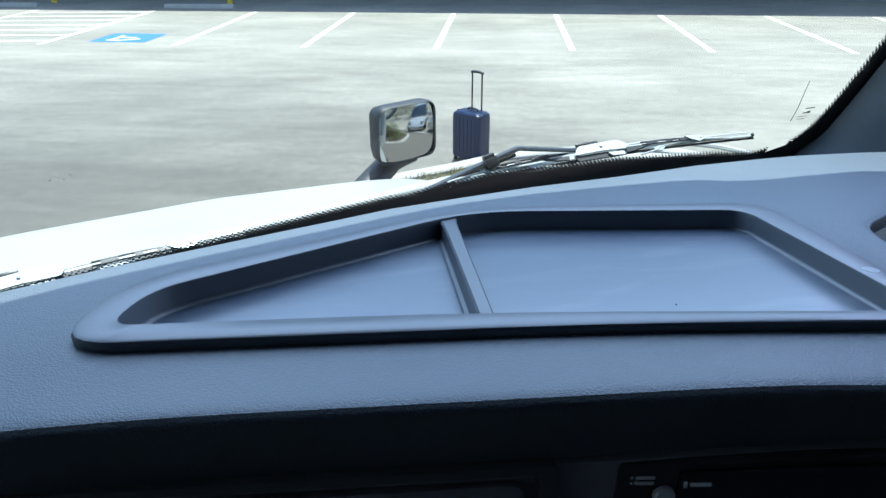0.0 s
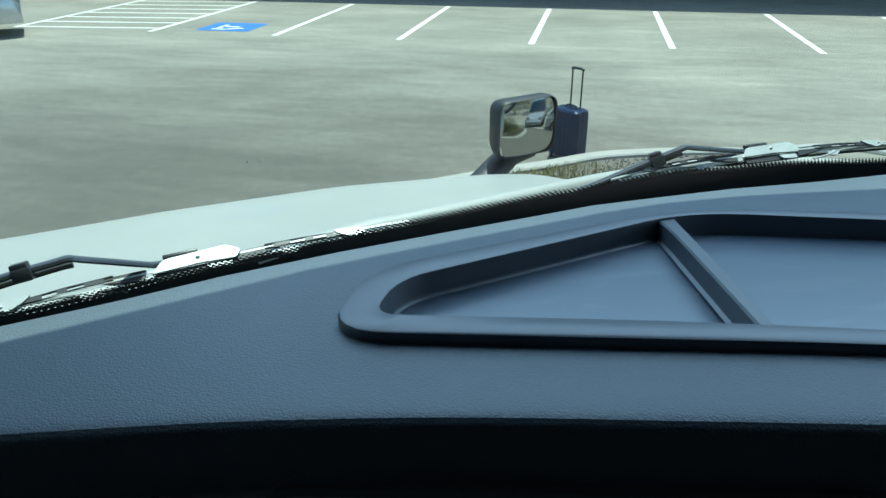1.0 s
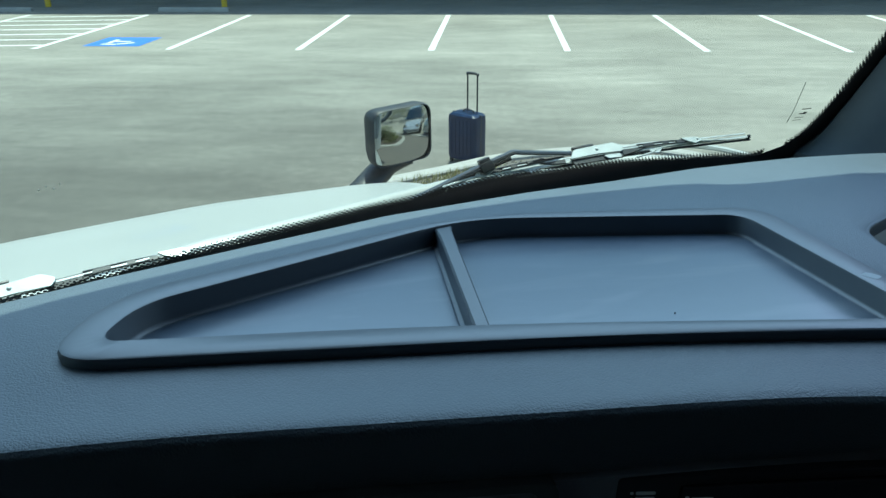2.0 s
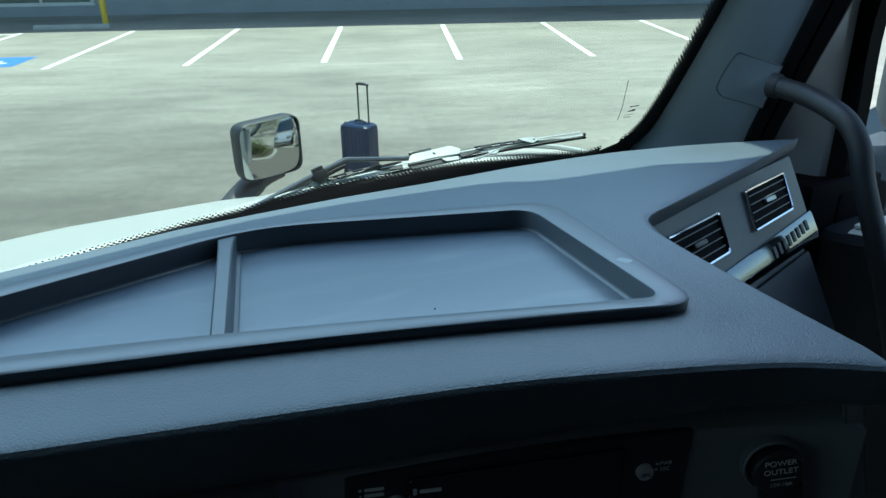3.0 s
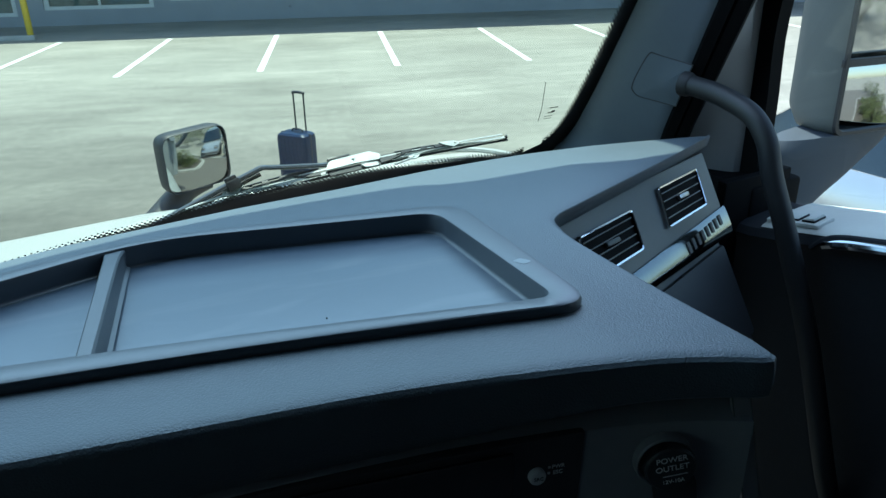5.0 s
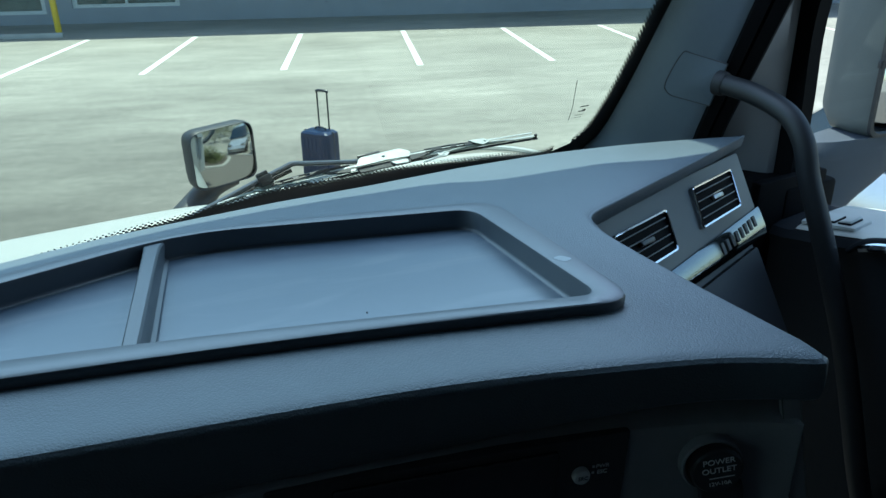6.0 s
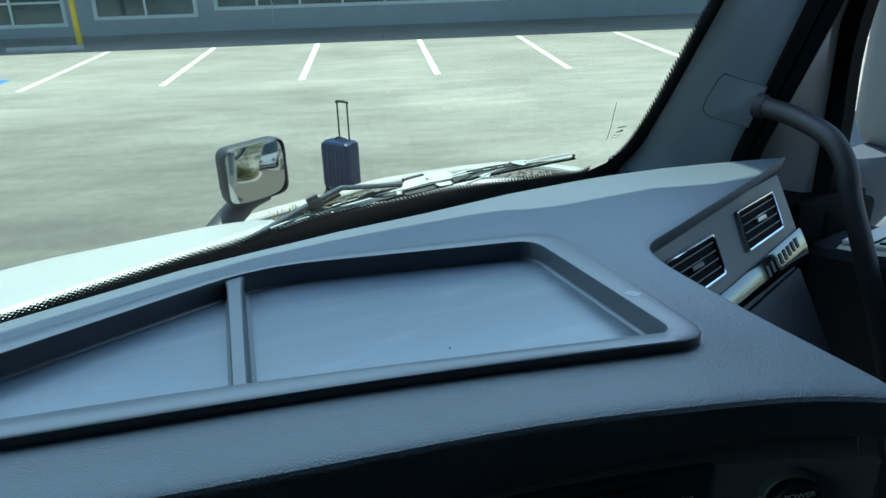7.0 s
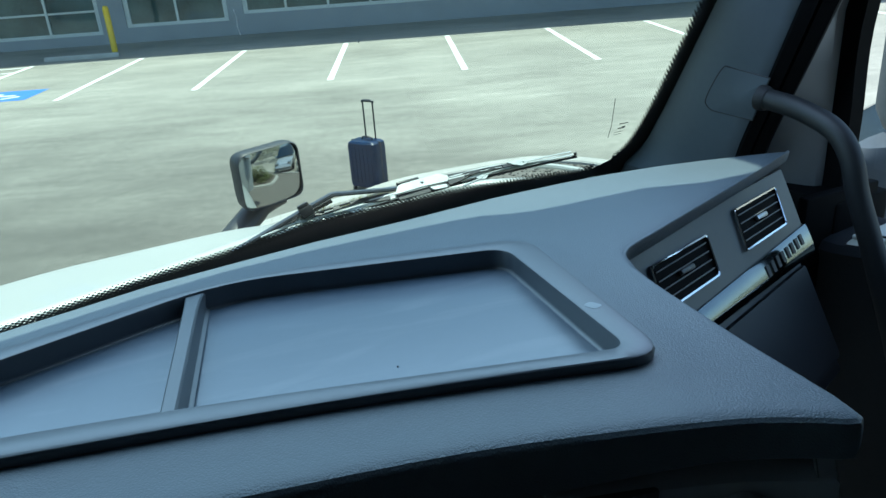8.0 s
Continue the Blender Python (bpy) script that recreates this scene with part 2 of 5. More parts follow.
M_VENTGLINT = material("louvre_highlight_grey", (0.2, 0.205, 0.21), 0.5, var=0.1, scale=30)
M_SLAT = material("louvre_black", (0.004, 0.004, 0.0045), 0.7, var=0.2, scale=30, spec=0.06)
M_PANE = pane_material("windshield_glass", (0.80, 0.862, 0.812), 0.025)
M_SIDEPANE = pane_material("side_window_glass", (0.84, 0.89, 0.87), 0.04)

# ---- mesh helpers ----
EARTH = Matrix.Identity(4)


def thing(name, label, category, base=(0, 0, 0), m=TR, group="", kind=""):
    """An Empty at the thing's base; its parts keep the coordinates of m."""
    ob = new(name)
    ob.empty_display_size = 0.05
    ob.matrix_world = m @ Matrix.Translation(base)
    ob["base"] = base
    return tagged(ob, label, category, group, kind)


def part(name, bm, mat, parent, label="", smooth=35, base=None):
    me = bpy.data.meshes.new(name)
    bmesh.ops.recalc_face_normals(bm, faces=bm.faces)
    if smooth:
        for f in bm.faces:
            f.smooth = True
        for e in bm.edges:
            if len(e.link_faces) == 2 and e.calc_face_angle(0) > radians(smooth):
                e.smooth = False
    bm.to_mesh(me)
    bm.free()
    me.materials.append(mat)
    ob = new(name, me)
    if parent is not None:
        ob.parent = parent
        b = Vector((0, 0, 0))
        if parent.type == "EMPTY":
            b = Vector(parent["base"])
        ob.matrix_parent_inverse = Matrix.Identity(4)
        ob.matrix_basis = Matrix.Translation(-b)
    return tagged(ob, label)


def single(name, bm, mat, label, category, m=TR, group="", kind="", smooth=35):
    ob = part(name, bm, mat, None, label, smooth)
    ob.matrix_world = m
    return tagged(ob, label, category, group, kind)


def lerp(xs, x):
    """Piecewise value of a list of (x, y) pairs at x."""
    return float(np.interp(x, [a for a, b in xs], [b for a, b in xs]))


def spline(pts, n=8):
    """Catmull-Rom through points of any dimension."""
    pts = [Vector(p) for p in pts]
    out = []
    for i in range(len(pts) - 1):
        p0, p1, p2, p3 = pts[max(i - 1, 0)], pts[i], pts[i + 1], pts[min(i + 2, len(pts) - 1)]
        for k in range(n):
            t = k / n
            out.append(0.5 * ((2 * p1) + (p2 - p0) * t + (2 * p0 - 5 * p1 + 4 * p2 - p3) * t * t + (3 * p1 - p0 - 3 * p2 + p3) * t ** 3))
    out.append(pts[-1].copy())
    return out


def rounded(corners, n=6):
    """A closed outline from (x, y, radius) corners."""
    out = []
    m = len(corners)
    for i, (x, y, r) in enumerate(corners):
        p, a, b = Vector((x, y)), Vector(corners[i - 1][:2]), Vector(corners[(i + 1) % m][:2])
        d1, d2 = (a - p), (b - p)
        r = min(r, d1.length * 0.48, d2.length * 0.48)
        s, e = p + d1.normalized() * r, p + d2.normalized() * r
        for k in range(n + 1):
            t = k / n
            out.append((1 - t) ** 2 * s + 2 * t * (1 - t) * p + t * t * e)
    return out


def sheet(bm, rows, closed=False, cap=False):
    """Faces between rows of points; closed joins each row's ends."""
    vs = [[bm.verts.new(p) for p in r] for r in rows]
    k = len(vs[0])
    for a, b in zip(vs, vs[1:]):
        for i in range(k if closed else k - 1):
            j = (i + 1) % k
            bm.faces.new((a[i], a[j], b[j], b[i]))
    if cap:
        bm.faces.new(vs[0][::-1])
        bm.faces.new(vs[-1])
    return vs


def tube(bm, path, radius, n=10, cap=True, flat=1.0):
    """A round bar along points; radius may be a list; flat squeezes it."""
    path = [Vector(p) for p in path]
    rows = []
    up = Vector((0, 0, 1))
    for i, p in enumerate(path):
        d = (path[min(i + 1, len(path) - 1)] - path[max(i - 1, 0)]).normalized()
        if abs(d.dot(up)) > 0.97:
            up = Vector((0, 1, 0))
        x = d.cross(up).normalized()
        y = x.cross(d).normalized()
        up = y
        r = radius[i] if isinstance(radius, (list, tuple)) else radius
        rows.append([p + x * (math.cos(2 * math.pi * k / n) * r) + y * (math.sin(2 * math.pi * k / n) * r * flat) for k in range(n)])
    sheet(bm, rows, True, cap)


def box(bm, c, s, m=None, bevel=0.0, seg=2):
    """A box of size s about c, turned by m, with rounded edges."""
    mat = Matrix.Translation(c) @ (m.to_4x4() if m else Matrix.Identity(4)) @ Matrix.Diagonal((*s, 1))
    got = bmesh.ops.create_cube(bm, size=1.0, matrix=mat)["verts"]
    if bevel:
        es = list({e for v in got for e in v.link_edges})
        bmesh.ops.bevel(bm, geom=es, offset=bevel, segments=seg, profile=0.5, affect="EDGES")


def plate(bm, outline, frame_m, thick, inset=0.0):
    """A flat piece from a 2D outline, in the frame frame_m (x, y in the plane, z out), with an optional chamfer."""
    rows = [[frame_m @ Vector((p[0], p[1], -thick)) for p in outline], [frame_m @ Vector((p[0], p[1], -inset)) for p in outline]]
    if inset:
        c = sum((Vector(p) for p in outline), Vector((0, 0))) / len(outline)
        rows.append([frame_m @ Vector((*(Vector(p) + (c - Vector(p)).normalized() * inset), 0)) for p in outline])
    sheet(bm, rows, True, True)


def axes(o, x, y):
    """A frame at o with the x axis along x and y near y."""
    x = Vector(x).normalized()
    z = x.cross(Vector(y)).normalized()
    y = z.cross(x)
    return Matrix(((x[0], y[0], z[0], o[0]), (x[1], y[1], z[1], o[1]), (x[2], y[2], z[2], o[2]), (0, 0, 0, 1)))


def letters(name, text, size, m, mat, parent):
    """Raised print with the built-in font, in the frame m."""
    cu = bpy.data.curves.new(name, "FONT")
    cu.body, cu.size, cu.extrude, cu.align_x, cu.align_y = text, size, 0.0002, "CENTER", "CENTER"
    tmp = new("tmp", cu)
    me = bpy.data.meshes.new_from_object(tmp.evaluated_get(bpy.context.evaluated_depsgraph_get()))
    bpy.data.objects.remove(tmp)
    bm = bmesh.new()
    bm.from_mesh(me)
    bmesh.ops.transform(bm, matrix=m, verts=bm.verts)
    return part(name, bm, mat, parent, smooth=0)


# ---- the truck's main surfaces ----
CREST = [(-1.5, 0.42), (-0.6, 0.45), (-0.3, 0.449), (-0.15, 0.443), (-0.042, 0.438), (0.074, 0.425), (0.192, 0.404), (0.3, 0.384), (0.442, 0.357),
         (0.544, 0.328), (0.617, 0.302), (0.656, 0.281), (0.678, 0.266)]
RIGHT = [(0.6885, 0.272), (0.696, 0.31), (0.707, 0.375), (0.717, 0.427), (0.737, 0.520), (0.755, 0.576), (0.782, 0.614)]
LIP = [(0.85, 0.648), (1.0, 0.719), (1.15, 0.79), (1.27, 0.848), (1.330, 0.878)]
BACK = [(-1.5, -0.06), (-0.6, 0.378), (-0.204, 0.588), (-0.135, 0.622), (-0.061, 0.664), (0.031, 0.708), (0.141, 0.754), (0.23, 0.790), (0.306, 0.822), (0.40, 0.847), (0.50, 0.872), (0.63, 0.894), (0.78, 0.927), (0.90, 0.942), (0.98, 0.948), (1.1, 0.943), (1.186, 0.929), (1.34, 0.895)]
GLASS = [(-1.9, 0.2), (-1.0, 0.74), (-0.5, 0.93), (-0.15, 1.02), (0.1, 1.08), (0.35, 1.135), (0.576, 1.178), (0.75, 1.2), (0.95, 1.222), (1.235, 1.245), (1.4, 1.25)]
FRITTOP = [(-2.0, 2.068), (-0.35, 2.09), (-0.27, 2.096), (-0.167, 2.108), (-0.017, 2.117), (0.148, 2.13), (0.28, 2.138), (0.38, 2.143), (0.4, 2.141), (0.5, 2.148), (0.585, 2.153), (0.68, 2.148), (0.75, 2.146), (0.82, 2.143), (0.88, 2.137), (1.07, 2.119), (1.18, 2.104), (1.235, 2.113), (1.27, 2.138), (1.3, 2.178)]
LEAN = 0.7


def rim_z(u, v):
    return 2.306 - 0.045 * (u - 0.62) - 0.085 * (v - 0.38)


def dash_z(u, v):
    return rim_z(u, v) - 0.012


def glass_v(u, z):
    return lerp(GLASS, u) - LEAN * (z - 2.16)


INNER = rounded([(0.044, 0.534, 0.022), (0.30, 0.488, 0.2), (0.611, 0.401, 0.02), (0.655, 0.661, 0.026), (0.37, 0.729, 0.06), (0.068, 0.592, 0.03)])
OUTER = rounded([(0.011, 0.514, 0.042), (0.40, 0.440, 0.2), (0.630, 0.377, 0.035), (0.694, 0.680, 0.04), (0.37, 0.747, 0.1), (0.045, 0.614, 0.05)])


def inside(p, poly):
    c = False
    for a, b in zip(poly, poly[1:] + poly[:1]):
        if (a[1] > p[1]) != (b[1] > p[1]) and p[0] < (b[0] - a[0]) * (p[1] - a[1]) / (b[1] - a[1]) + a[0]:
            c = not c
    return c


# ---- dashboard ----
dash = thing("dashboard", "dark grey grained plastic dashboard with an open tray on top", "dashboard", (0.5, 0.5, 1.15))
FRONT = spline([(*p, 0) for p in CREST + RIGHT + LIP], 5)
FRONT = [p for i, p in enumerate(FRONT) if i == 0 or p.x > FRONT[i - 1].x + 1e-4]
kept = [FRONT[0]]
for p in FRONT[1:]:
    if p.x - kept[-1].x > 0.0045 or (p - kept[-1]).length > 0.012:
        kept.append(p)
FRONT = kept
fine = []
for a, b in zip(FRONT, FRONT[1:]):
    steps = max(1, math.ceil((b.x - a.x) / 0.007)) if -0.1 < a.x < 0.76 else 1
    fine += [a.lerp(b, k / steps) for k in range(steps)]
FRONT = fine + [FRONT[-1]]
MIDDLE = [(a + b) / 2 for a, b in zip(INNER, OUTER)]
RIM = np.array([tuple(a.lerp(b, k / 40)) for a, b in zip(OUTER, OUTER[1:] + OUTER[:1]) for k in range(40 if (b - a).length > 0.03 else 3)])


def swell(u, v):
    """The panel rises slightly towards the tray's rim."""
    return 0.0035 * math.exp(-(float(np.min(np.hypot(RIM[:, 0] - u, RIM[:, 1] - v))) / 0.028) ** 2)


bm = bmesh.new()
rows = []
for p in FRONT:
    u, v0, v1 = p.x, p.y, lerp(BACK, p.x)
    v1 = max(v1, v0 + 0.004)
    row = []
    for k in range(91):
        s = k / 90
        v = v0 + (v1 - v0) * s
        z = dash_z(u, v) - 0.003 * math.exp(-(v - v0) / 0.006) - 0.012 * math.exp(-(v1 - v) / 0.012)
        if inside((u, v), MIDDLE):
            z -= 0.05
        elif u < 0.8:
            z += swell(u, v)
        row.append((u, v, z))
    row.append((u, v1 + 0.02, dash_z(u, v1) - 0.05))
    row.append((u, v1 + 0.05, dash_z(u, v1) - 0.16))
    rows.append(row)
sheet(bm, rows)
part("top_panel", bm, M_DASH, dash, "grained soft-touch dashboard top")

# rolled front edge
bm = bmesh.new()
rows = []
PROFILE = [(-0.003, 0.0015), (0.0, 0.0), (0.003, -0.0012), (0.0048, -0.004), (0.0065, -0.016), (0.0068, -0.030), (0.0045, -0.040), (-0.002, -0.0445), (-0.03, -0.046)]
LIP_PROFILE = [(-0.006, 0.003), (-0.002, 0.0028), (0.0, 0.0005), (0.0002, -0.003), (-0.001, -0.016), (-0.004, -0.030), (-0.006, -0.040), (-0.010, -0.0445), (-0.03, -0.046)]
for i, p in enumerate(FRONT):
    a, b = FRONT[max(i - 1, 0)], FRONT[min(i + 1, len(FRONT) - 1)]
    d = Vector((b.x - a.x, b.y - a.y)).normalized()
    nrm = Vector((d.y, -d.x))
    k = lerp([(0.45, 1.0), (0.60, 0.72), (0.70, 0.66), (0.78, 0.45)], p.x)
    ko = 0.5
    z = dash_z(p.x, p.y) - 0.003
    rows.append([(p.x + nrm.x * o * ko, p.y + nrm.y * o * ko, z + h * k) for o, h in (PROFILE if p.x < 0.76 else LIP_PROFILE)])
sheet(bm, rows)
part("rolled_edge", bm, M_DASH, dash)

# tray insert: rim, walls, floor
tray_bm = bmesh.new()


def ring(poly, shift, h):
    c = Vector((0.36, 0.57))
    return [(q.x, q.y, rim_z(q.x, q.y) + h) for q in (Vector(p) + (c - Vector(p)).normalized() * shift for p in poly)]


sheet(tray_bm, [ring(OUTER, 0.002, -0.018), ring(OUTER, 0.0004, -0.011), ring(OUTER, 0, -0.0035), ring(OUTER, 0.0012, -0.001), ring(OUTER, 0.004, 0), ring(INNER, -0.003, 0),
                ring(INNER, -0.0008, -0.0008), ring(INNER, 0, -0.003), ring(INNER, -0.0006, -0.0185), ring(INNER, 0.0003, -0.0207), ring(INNER, 0.0022, -0.0220), ring(INNER, 0.0034, -0.0222)], True)
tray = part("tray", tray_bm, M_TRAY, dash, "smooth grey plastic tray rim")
bm = bmesh.new()
loop = ring(INNER, 0.0032, -0.0221)
bm.faces.new([bm.verts.new(p) for p in loop])
bmesh.ops.triangulate(bm, faces=bm.faces)
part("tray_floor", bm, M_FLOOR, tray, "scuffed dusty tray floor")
bm = bmesh.new()
rows = []
for s in (0, 0.03, 0.06, 0.1, 0.15, 0.25, 0.4, 0.6, 0.8, 1.0):
    a, b, v0 = 0.3365 - 0.047 * s, 0.3510 - 0.050 * s, 0.726 - 0.244 * s
    flare = 0.006 * math.exp(-s / 0.05)
    z = rim_z(a, v0) - 0.0006 - 0.0045 * math.exp(-s / 0.10)
    rows.append([(a - 0.004, v0, z - 0.0190), (a - 0.0008, v0, z - 0.0172), (a, v0, z - 0.0150), (a - flare, v0, z - 0.0018), (a + 0.0015 - flare, v0, z), (b - 0.0015 + flare, v0, z), (b + flare, v0, z - 0.0018), (b + 0.001, v0, z - 0.0150), (b + 0.0018, v0, z - 0.0172), (b + 0.005, v0, z - 0.0190)])
sheet(bm, rows)
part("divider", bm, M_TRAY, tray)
bm = bmesh.new()
bmesh.ops.create_icosphere(bm, subdivisions=1, radius=0.0008, matrix=Matrix.Translation((0.466, 0.501, rim_z(0.466, 0.501) - 0.0216)))
single("crumb", bm, M_BLACK, "tiny black crumb lying on the tray floor", "crumb")

bm = bmesh.new()
sm = rounded([(0.629, 0.484, 0.004), (0.639, 0.487, 0.004), (0.644, 0.475, 0.004), (0.633, 0.471, 0.004)], 4)
sheet(bm, [[(p.x, p.y, rim_z(p.x, p.y) - 0.001) for p in sm], [(p.x, p.y, rim_z(p.x, p.y) + 0.0002) for p in sm]], True, True)
part("scuff_mark", bm, M_SCUFF, tray, "pale scuff on the tray rim")

# lower face under the rolled edge
bm = bmesh.new()
rows = []
face = [p for p in FRONT if p.x < 0.677]
for i, p in enumerate(face):
    z = dash_z(p.x, p.y) - 0.05
    rows.append([(p.x, p.y + 0.02, z + 0.01), (p.x, p.y - 0.002, z), (p.x, p.y - 0.001, z - 0.25), (p.x, p.y + 0.05, z - 0.6), (p.x, p.y + 0.05, 1.15)])
e = face[-1]
rows.append([(e.x + 0.004 + 0.2 * (rows[-1][0][2] - q[2]) * 0.3, e.y + 0.4, q[2] - 0.06) for q in rows[-1]])
sheet(bm, rows)
part("lower_face", bm, M_FASCIA, dash, "black grained lower dashboard face")

# slanted end strip at the corner
def post_point(w, z, out):
    u = 0.664 + w - 0.2 * (z - 2.27)
    v0 = 0.281 - (u - 0.660) * 0.54
    return (u - 0.48 * out, v0 + 0.001 - 0.88 * out, z)


bm = bmesh.new()
sheet(bm, [[post_point(w, z, o) for w, o in ((0.0, -0.002), (0.0, 0.002), (0.001, 0.0028), (0.010, 0.0028), (0.0112, 0.002), (0.0112, -0.03))] for z in np.linspace(2.285, 1.9, 8)])
part("end_strip", bm, M_FASCIA, dash)
for w in (0.0004, 0.0110):
    bm = bmesh.new()
    tube(bm, [post_point(w, z, 0.0026) for z in np.linspace(2.28, 1.9, 8)], 0.0005, 6)
    part("edge_bead", bm, M_PANEL, dash)

# ---- vent panel, turned towards the passenger ----
PC, PA, PN = Vector((1.145, 0.767, 2.149)), Vector((0.929, 0.362, -0.055)), Vector((0.329, -0.762, 0.558))
PB = Vector((-0.16, 0.536, 0.827))
PM = axes(PC, PA, PB)
bm = bmesh.new()
plate(bm, rounded([(-0.335, -0.048, 0.004), (0.155, -0.032, 0.006), (0.183, 0.066, 0.006), (-0.335, 0.064, 0.004)], 3), PM, 0.03, 0.002)
panel = part("vent_panel", bm, M_PANEL, dash, "satin grey vent panel")
bm = bmesh.new()
rows = []
for a in np.linspace(0, 1, 9):
    foot, head = Vector((-0.36 + 0.506 * a, -0.074 - 0.005 * a)), Vector((-0.36 + 0.518 * a, -0.046 + 0.016 * a))
    rows.append([PM @ Vector((*foot.lerp(head, q), h)) for q, h in ((0, -0.02), (0, 0.001), (0.03, 0.0028), (0.08, 0.0040), (0.26, 0.0054), (0.31, 0.0057), (0.60, 0.0055), (0.88, 0.0050), (0.97, 0.0036), (1.0, 0.001), (1.0, -0.02))])
sheet(bm, rows, True, True)
trim = part("trim_strip", bm, M_DARKCHROME, dash, "polished chrome trim strip")
bm = bmesh.new()
plate(bm, rounded([(-0.36, -0.24, 0.01), (0.10, -0.24, 0.01), (0.134, -0.090, 0.006), (-0.36, -0.094, 0.006)], 3), PM @ Matrix.Translation((0, 0, -0.014)), 0.03, 0.004)
part("glovebox_lid", bm, M_HOUSING, dash, "black glovebox lid")
bm = bmesh.new()
plate(bm, rounded([(-0.30, -0.26, 0.004), (0.09, -0.26, 0.004), (0.165, 0.035, 0.004), (-0.30, 0.035, 0.004)], 2), PM @ Matrix.Translation((0, 0, -0.022)), 0.02)
part("panel_backing", bm, M_BLACK, dash)
# maker's lettering as plain bars
for k in range(8):
    a0 = -0.036 + k * 0.0205
    bm = bmesh.new()
    plate(bm, rounded([(a0, -0.060 + 0.06 * (a0 - 0.05), 0.002), (a0 + 0.010, -0.060 + 0.06 * (a0 - 0.05), 0.002), (a0 + 0.013, -0.043 + 0.06 * (a0 - 0.05), 0.002), (a0 + 0.003, -0.043 + 0.06 * (a0 - 0.05), 0.002)], 2), PM @ Matrix.Translation((0, 0, 0.0070)), 0.003)
    part("emblem_bar", bm, M_HOUSING, trim, "dark raised emblem bar" if k == 0 else "")


def air_vent(a0, a1, b0, b1, skew, tab):
    """Louvred outlet: frame, dark well, slats and a slider tab."""
    def q(a, b, h=0.0):
        return PM @ Vector((a + skew * (b - b0) / (b1 - b0), b, h))
    bm = bmesh.new()
    outer = rounded([(a0, b0, 0.006), (a1, b0, 0.006), (a1 + skew, b1, 0.006), (a0 + skew, b1, 0.006)], 4)
    c = Vector(((a0 + a1 + skew) / 2, (b0 + b1) / 2))
    inn = [p + Vector(((c.x - p.x) * 0.040, (c.y - p.y) * 0.10)) for p in outer]
    sheet(bm, [[PM @ Vector((*p, -0.02)) for p in outer], [PM @ Vector((*p, 0.005)) for p in outer], [PM @ Vector((*(p + (c - p) * 0.02), 0.0065)) for p in outer],
               [PM @ Vector((*p, 0.0055)) for p in inn], [PM @ Vector((*p, -0.022)) for p in inn]], True)
    vent = part("air_vent", bm, M_CHROME, panel, "louvred air vent with chrome frame")
    bm = bmesh.new()
    bm.faces.new([bm.verts.new(PM @ Vector((*p, 0.0012))) for p in inn])
    part("vent_well", bm, M_SLAT, vent)
    h = b1 - b0
    for k in range(4):
        b = b0 + h * (0.2 + 0.2 * k)
        bm = bmesh.new()
        rows = []
        for a in (a0 + 0.008, a1 - 0.008):
            rows.append([q(a, b - 0.0012, 0.0014), q(a, b + 0.0002, 0.0042), q(a, b + 0.0018, 0.0042), q(a, b + 0.0026, 0.0014)])
        sheet(bm, rows, True, True)
        part("slat", bm, M_SLAT, vent)
        # pale tube paints the light caught on the black slat's upper edge
        bm = bmesh.new()
        tube(bm, [q(a0 + 0.009, b + 0.0012, 0.0044), q(a1 - 0.009, b + 0.0012, 0.0044)], 0.0009, 6)
        part("slat_highlight", bm, M_VENTGLINT, vent)
    bm = bmesh.new()
    m = PM @ Matrix.Translation(((a0 + a1 + skew) / 2 + 0.002, (b0 + b1) / 2 + 0.002, 0.005))
    box(bm, m.translation, (0.036, 0.007, 0.006), m.to_3x3() @ Matrix.Rotation(radians(-2), 3, "Z"), 0.002)
    part("slider_tab", bm, tab, vent, "small slider tab")


air_vent(-0.309, -0.153, -0.022, 0.0365, 0.015, M_PANEL)
air_vent(-0.060, 0.097, -0.0155, 0.0465, 0.022, M_SATIN)


# ---- radio, outlet and the panels under the edge ----
def face_frame(u, z, out=0.0):
    """The frame on the lower face at u, z: x to the right along it, y up, z out."""
    v0 = lerp(CREST, u)
    s = (lerp(CREST, u + 0.05) - lerp(CREST, u - 0.05)) / 0.1
    d = Vector((1, s, -0.045)).normalized()
    nrm = Vector((s, -1, 0)).normalized()
    return axes(Vector((u, v0 - 0.002, z)) + nrm * out, d, (0, 0, 1))


radio = thing("radio", "black car radio set into the dashboard with satin buttons", "radio", (0.47, 0.36, 2.16))
rm = face_frame(0.4588, 2.2212, 0.006)
bm = bmesh.new()
plate(bm, rounded([(-0.1185, -0.06, 0.003), (0.1165, -0.06, 0.003), (0.1165, 0.0365, 0.003), (-0.1185, 0.0285, 0.003)], 3), rm, 0.012, 0.0015)
part("body", bm, M_BLACK, radio)
bm = bmesh.new()
plate(bm, rounded([(-0.0785, -0.055, 0.003), (0.066, -0.055, 0.003), (0.066, 0.029, 0.003), (-0.0785, 0.0235, 0.003)], 3), rm @ Matrix.Translation((0, 0, 0.0035)), 0.003, 0.001)
part("display", bm, M_GLOSSBLACK, radio, "dark glossy display")


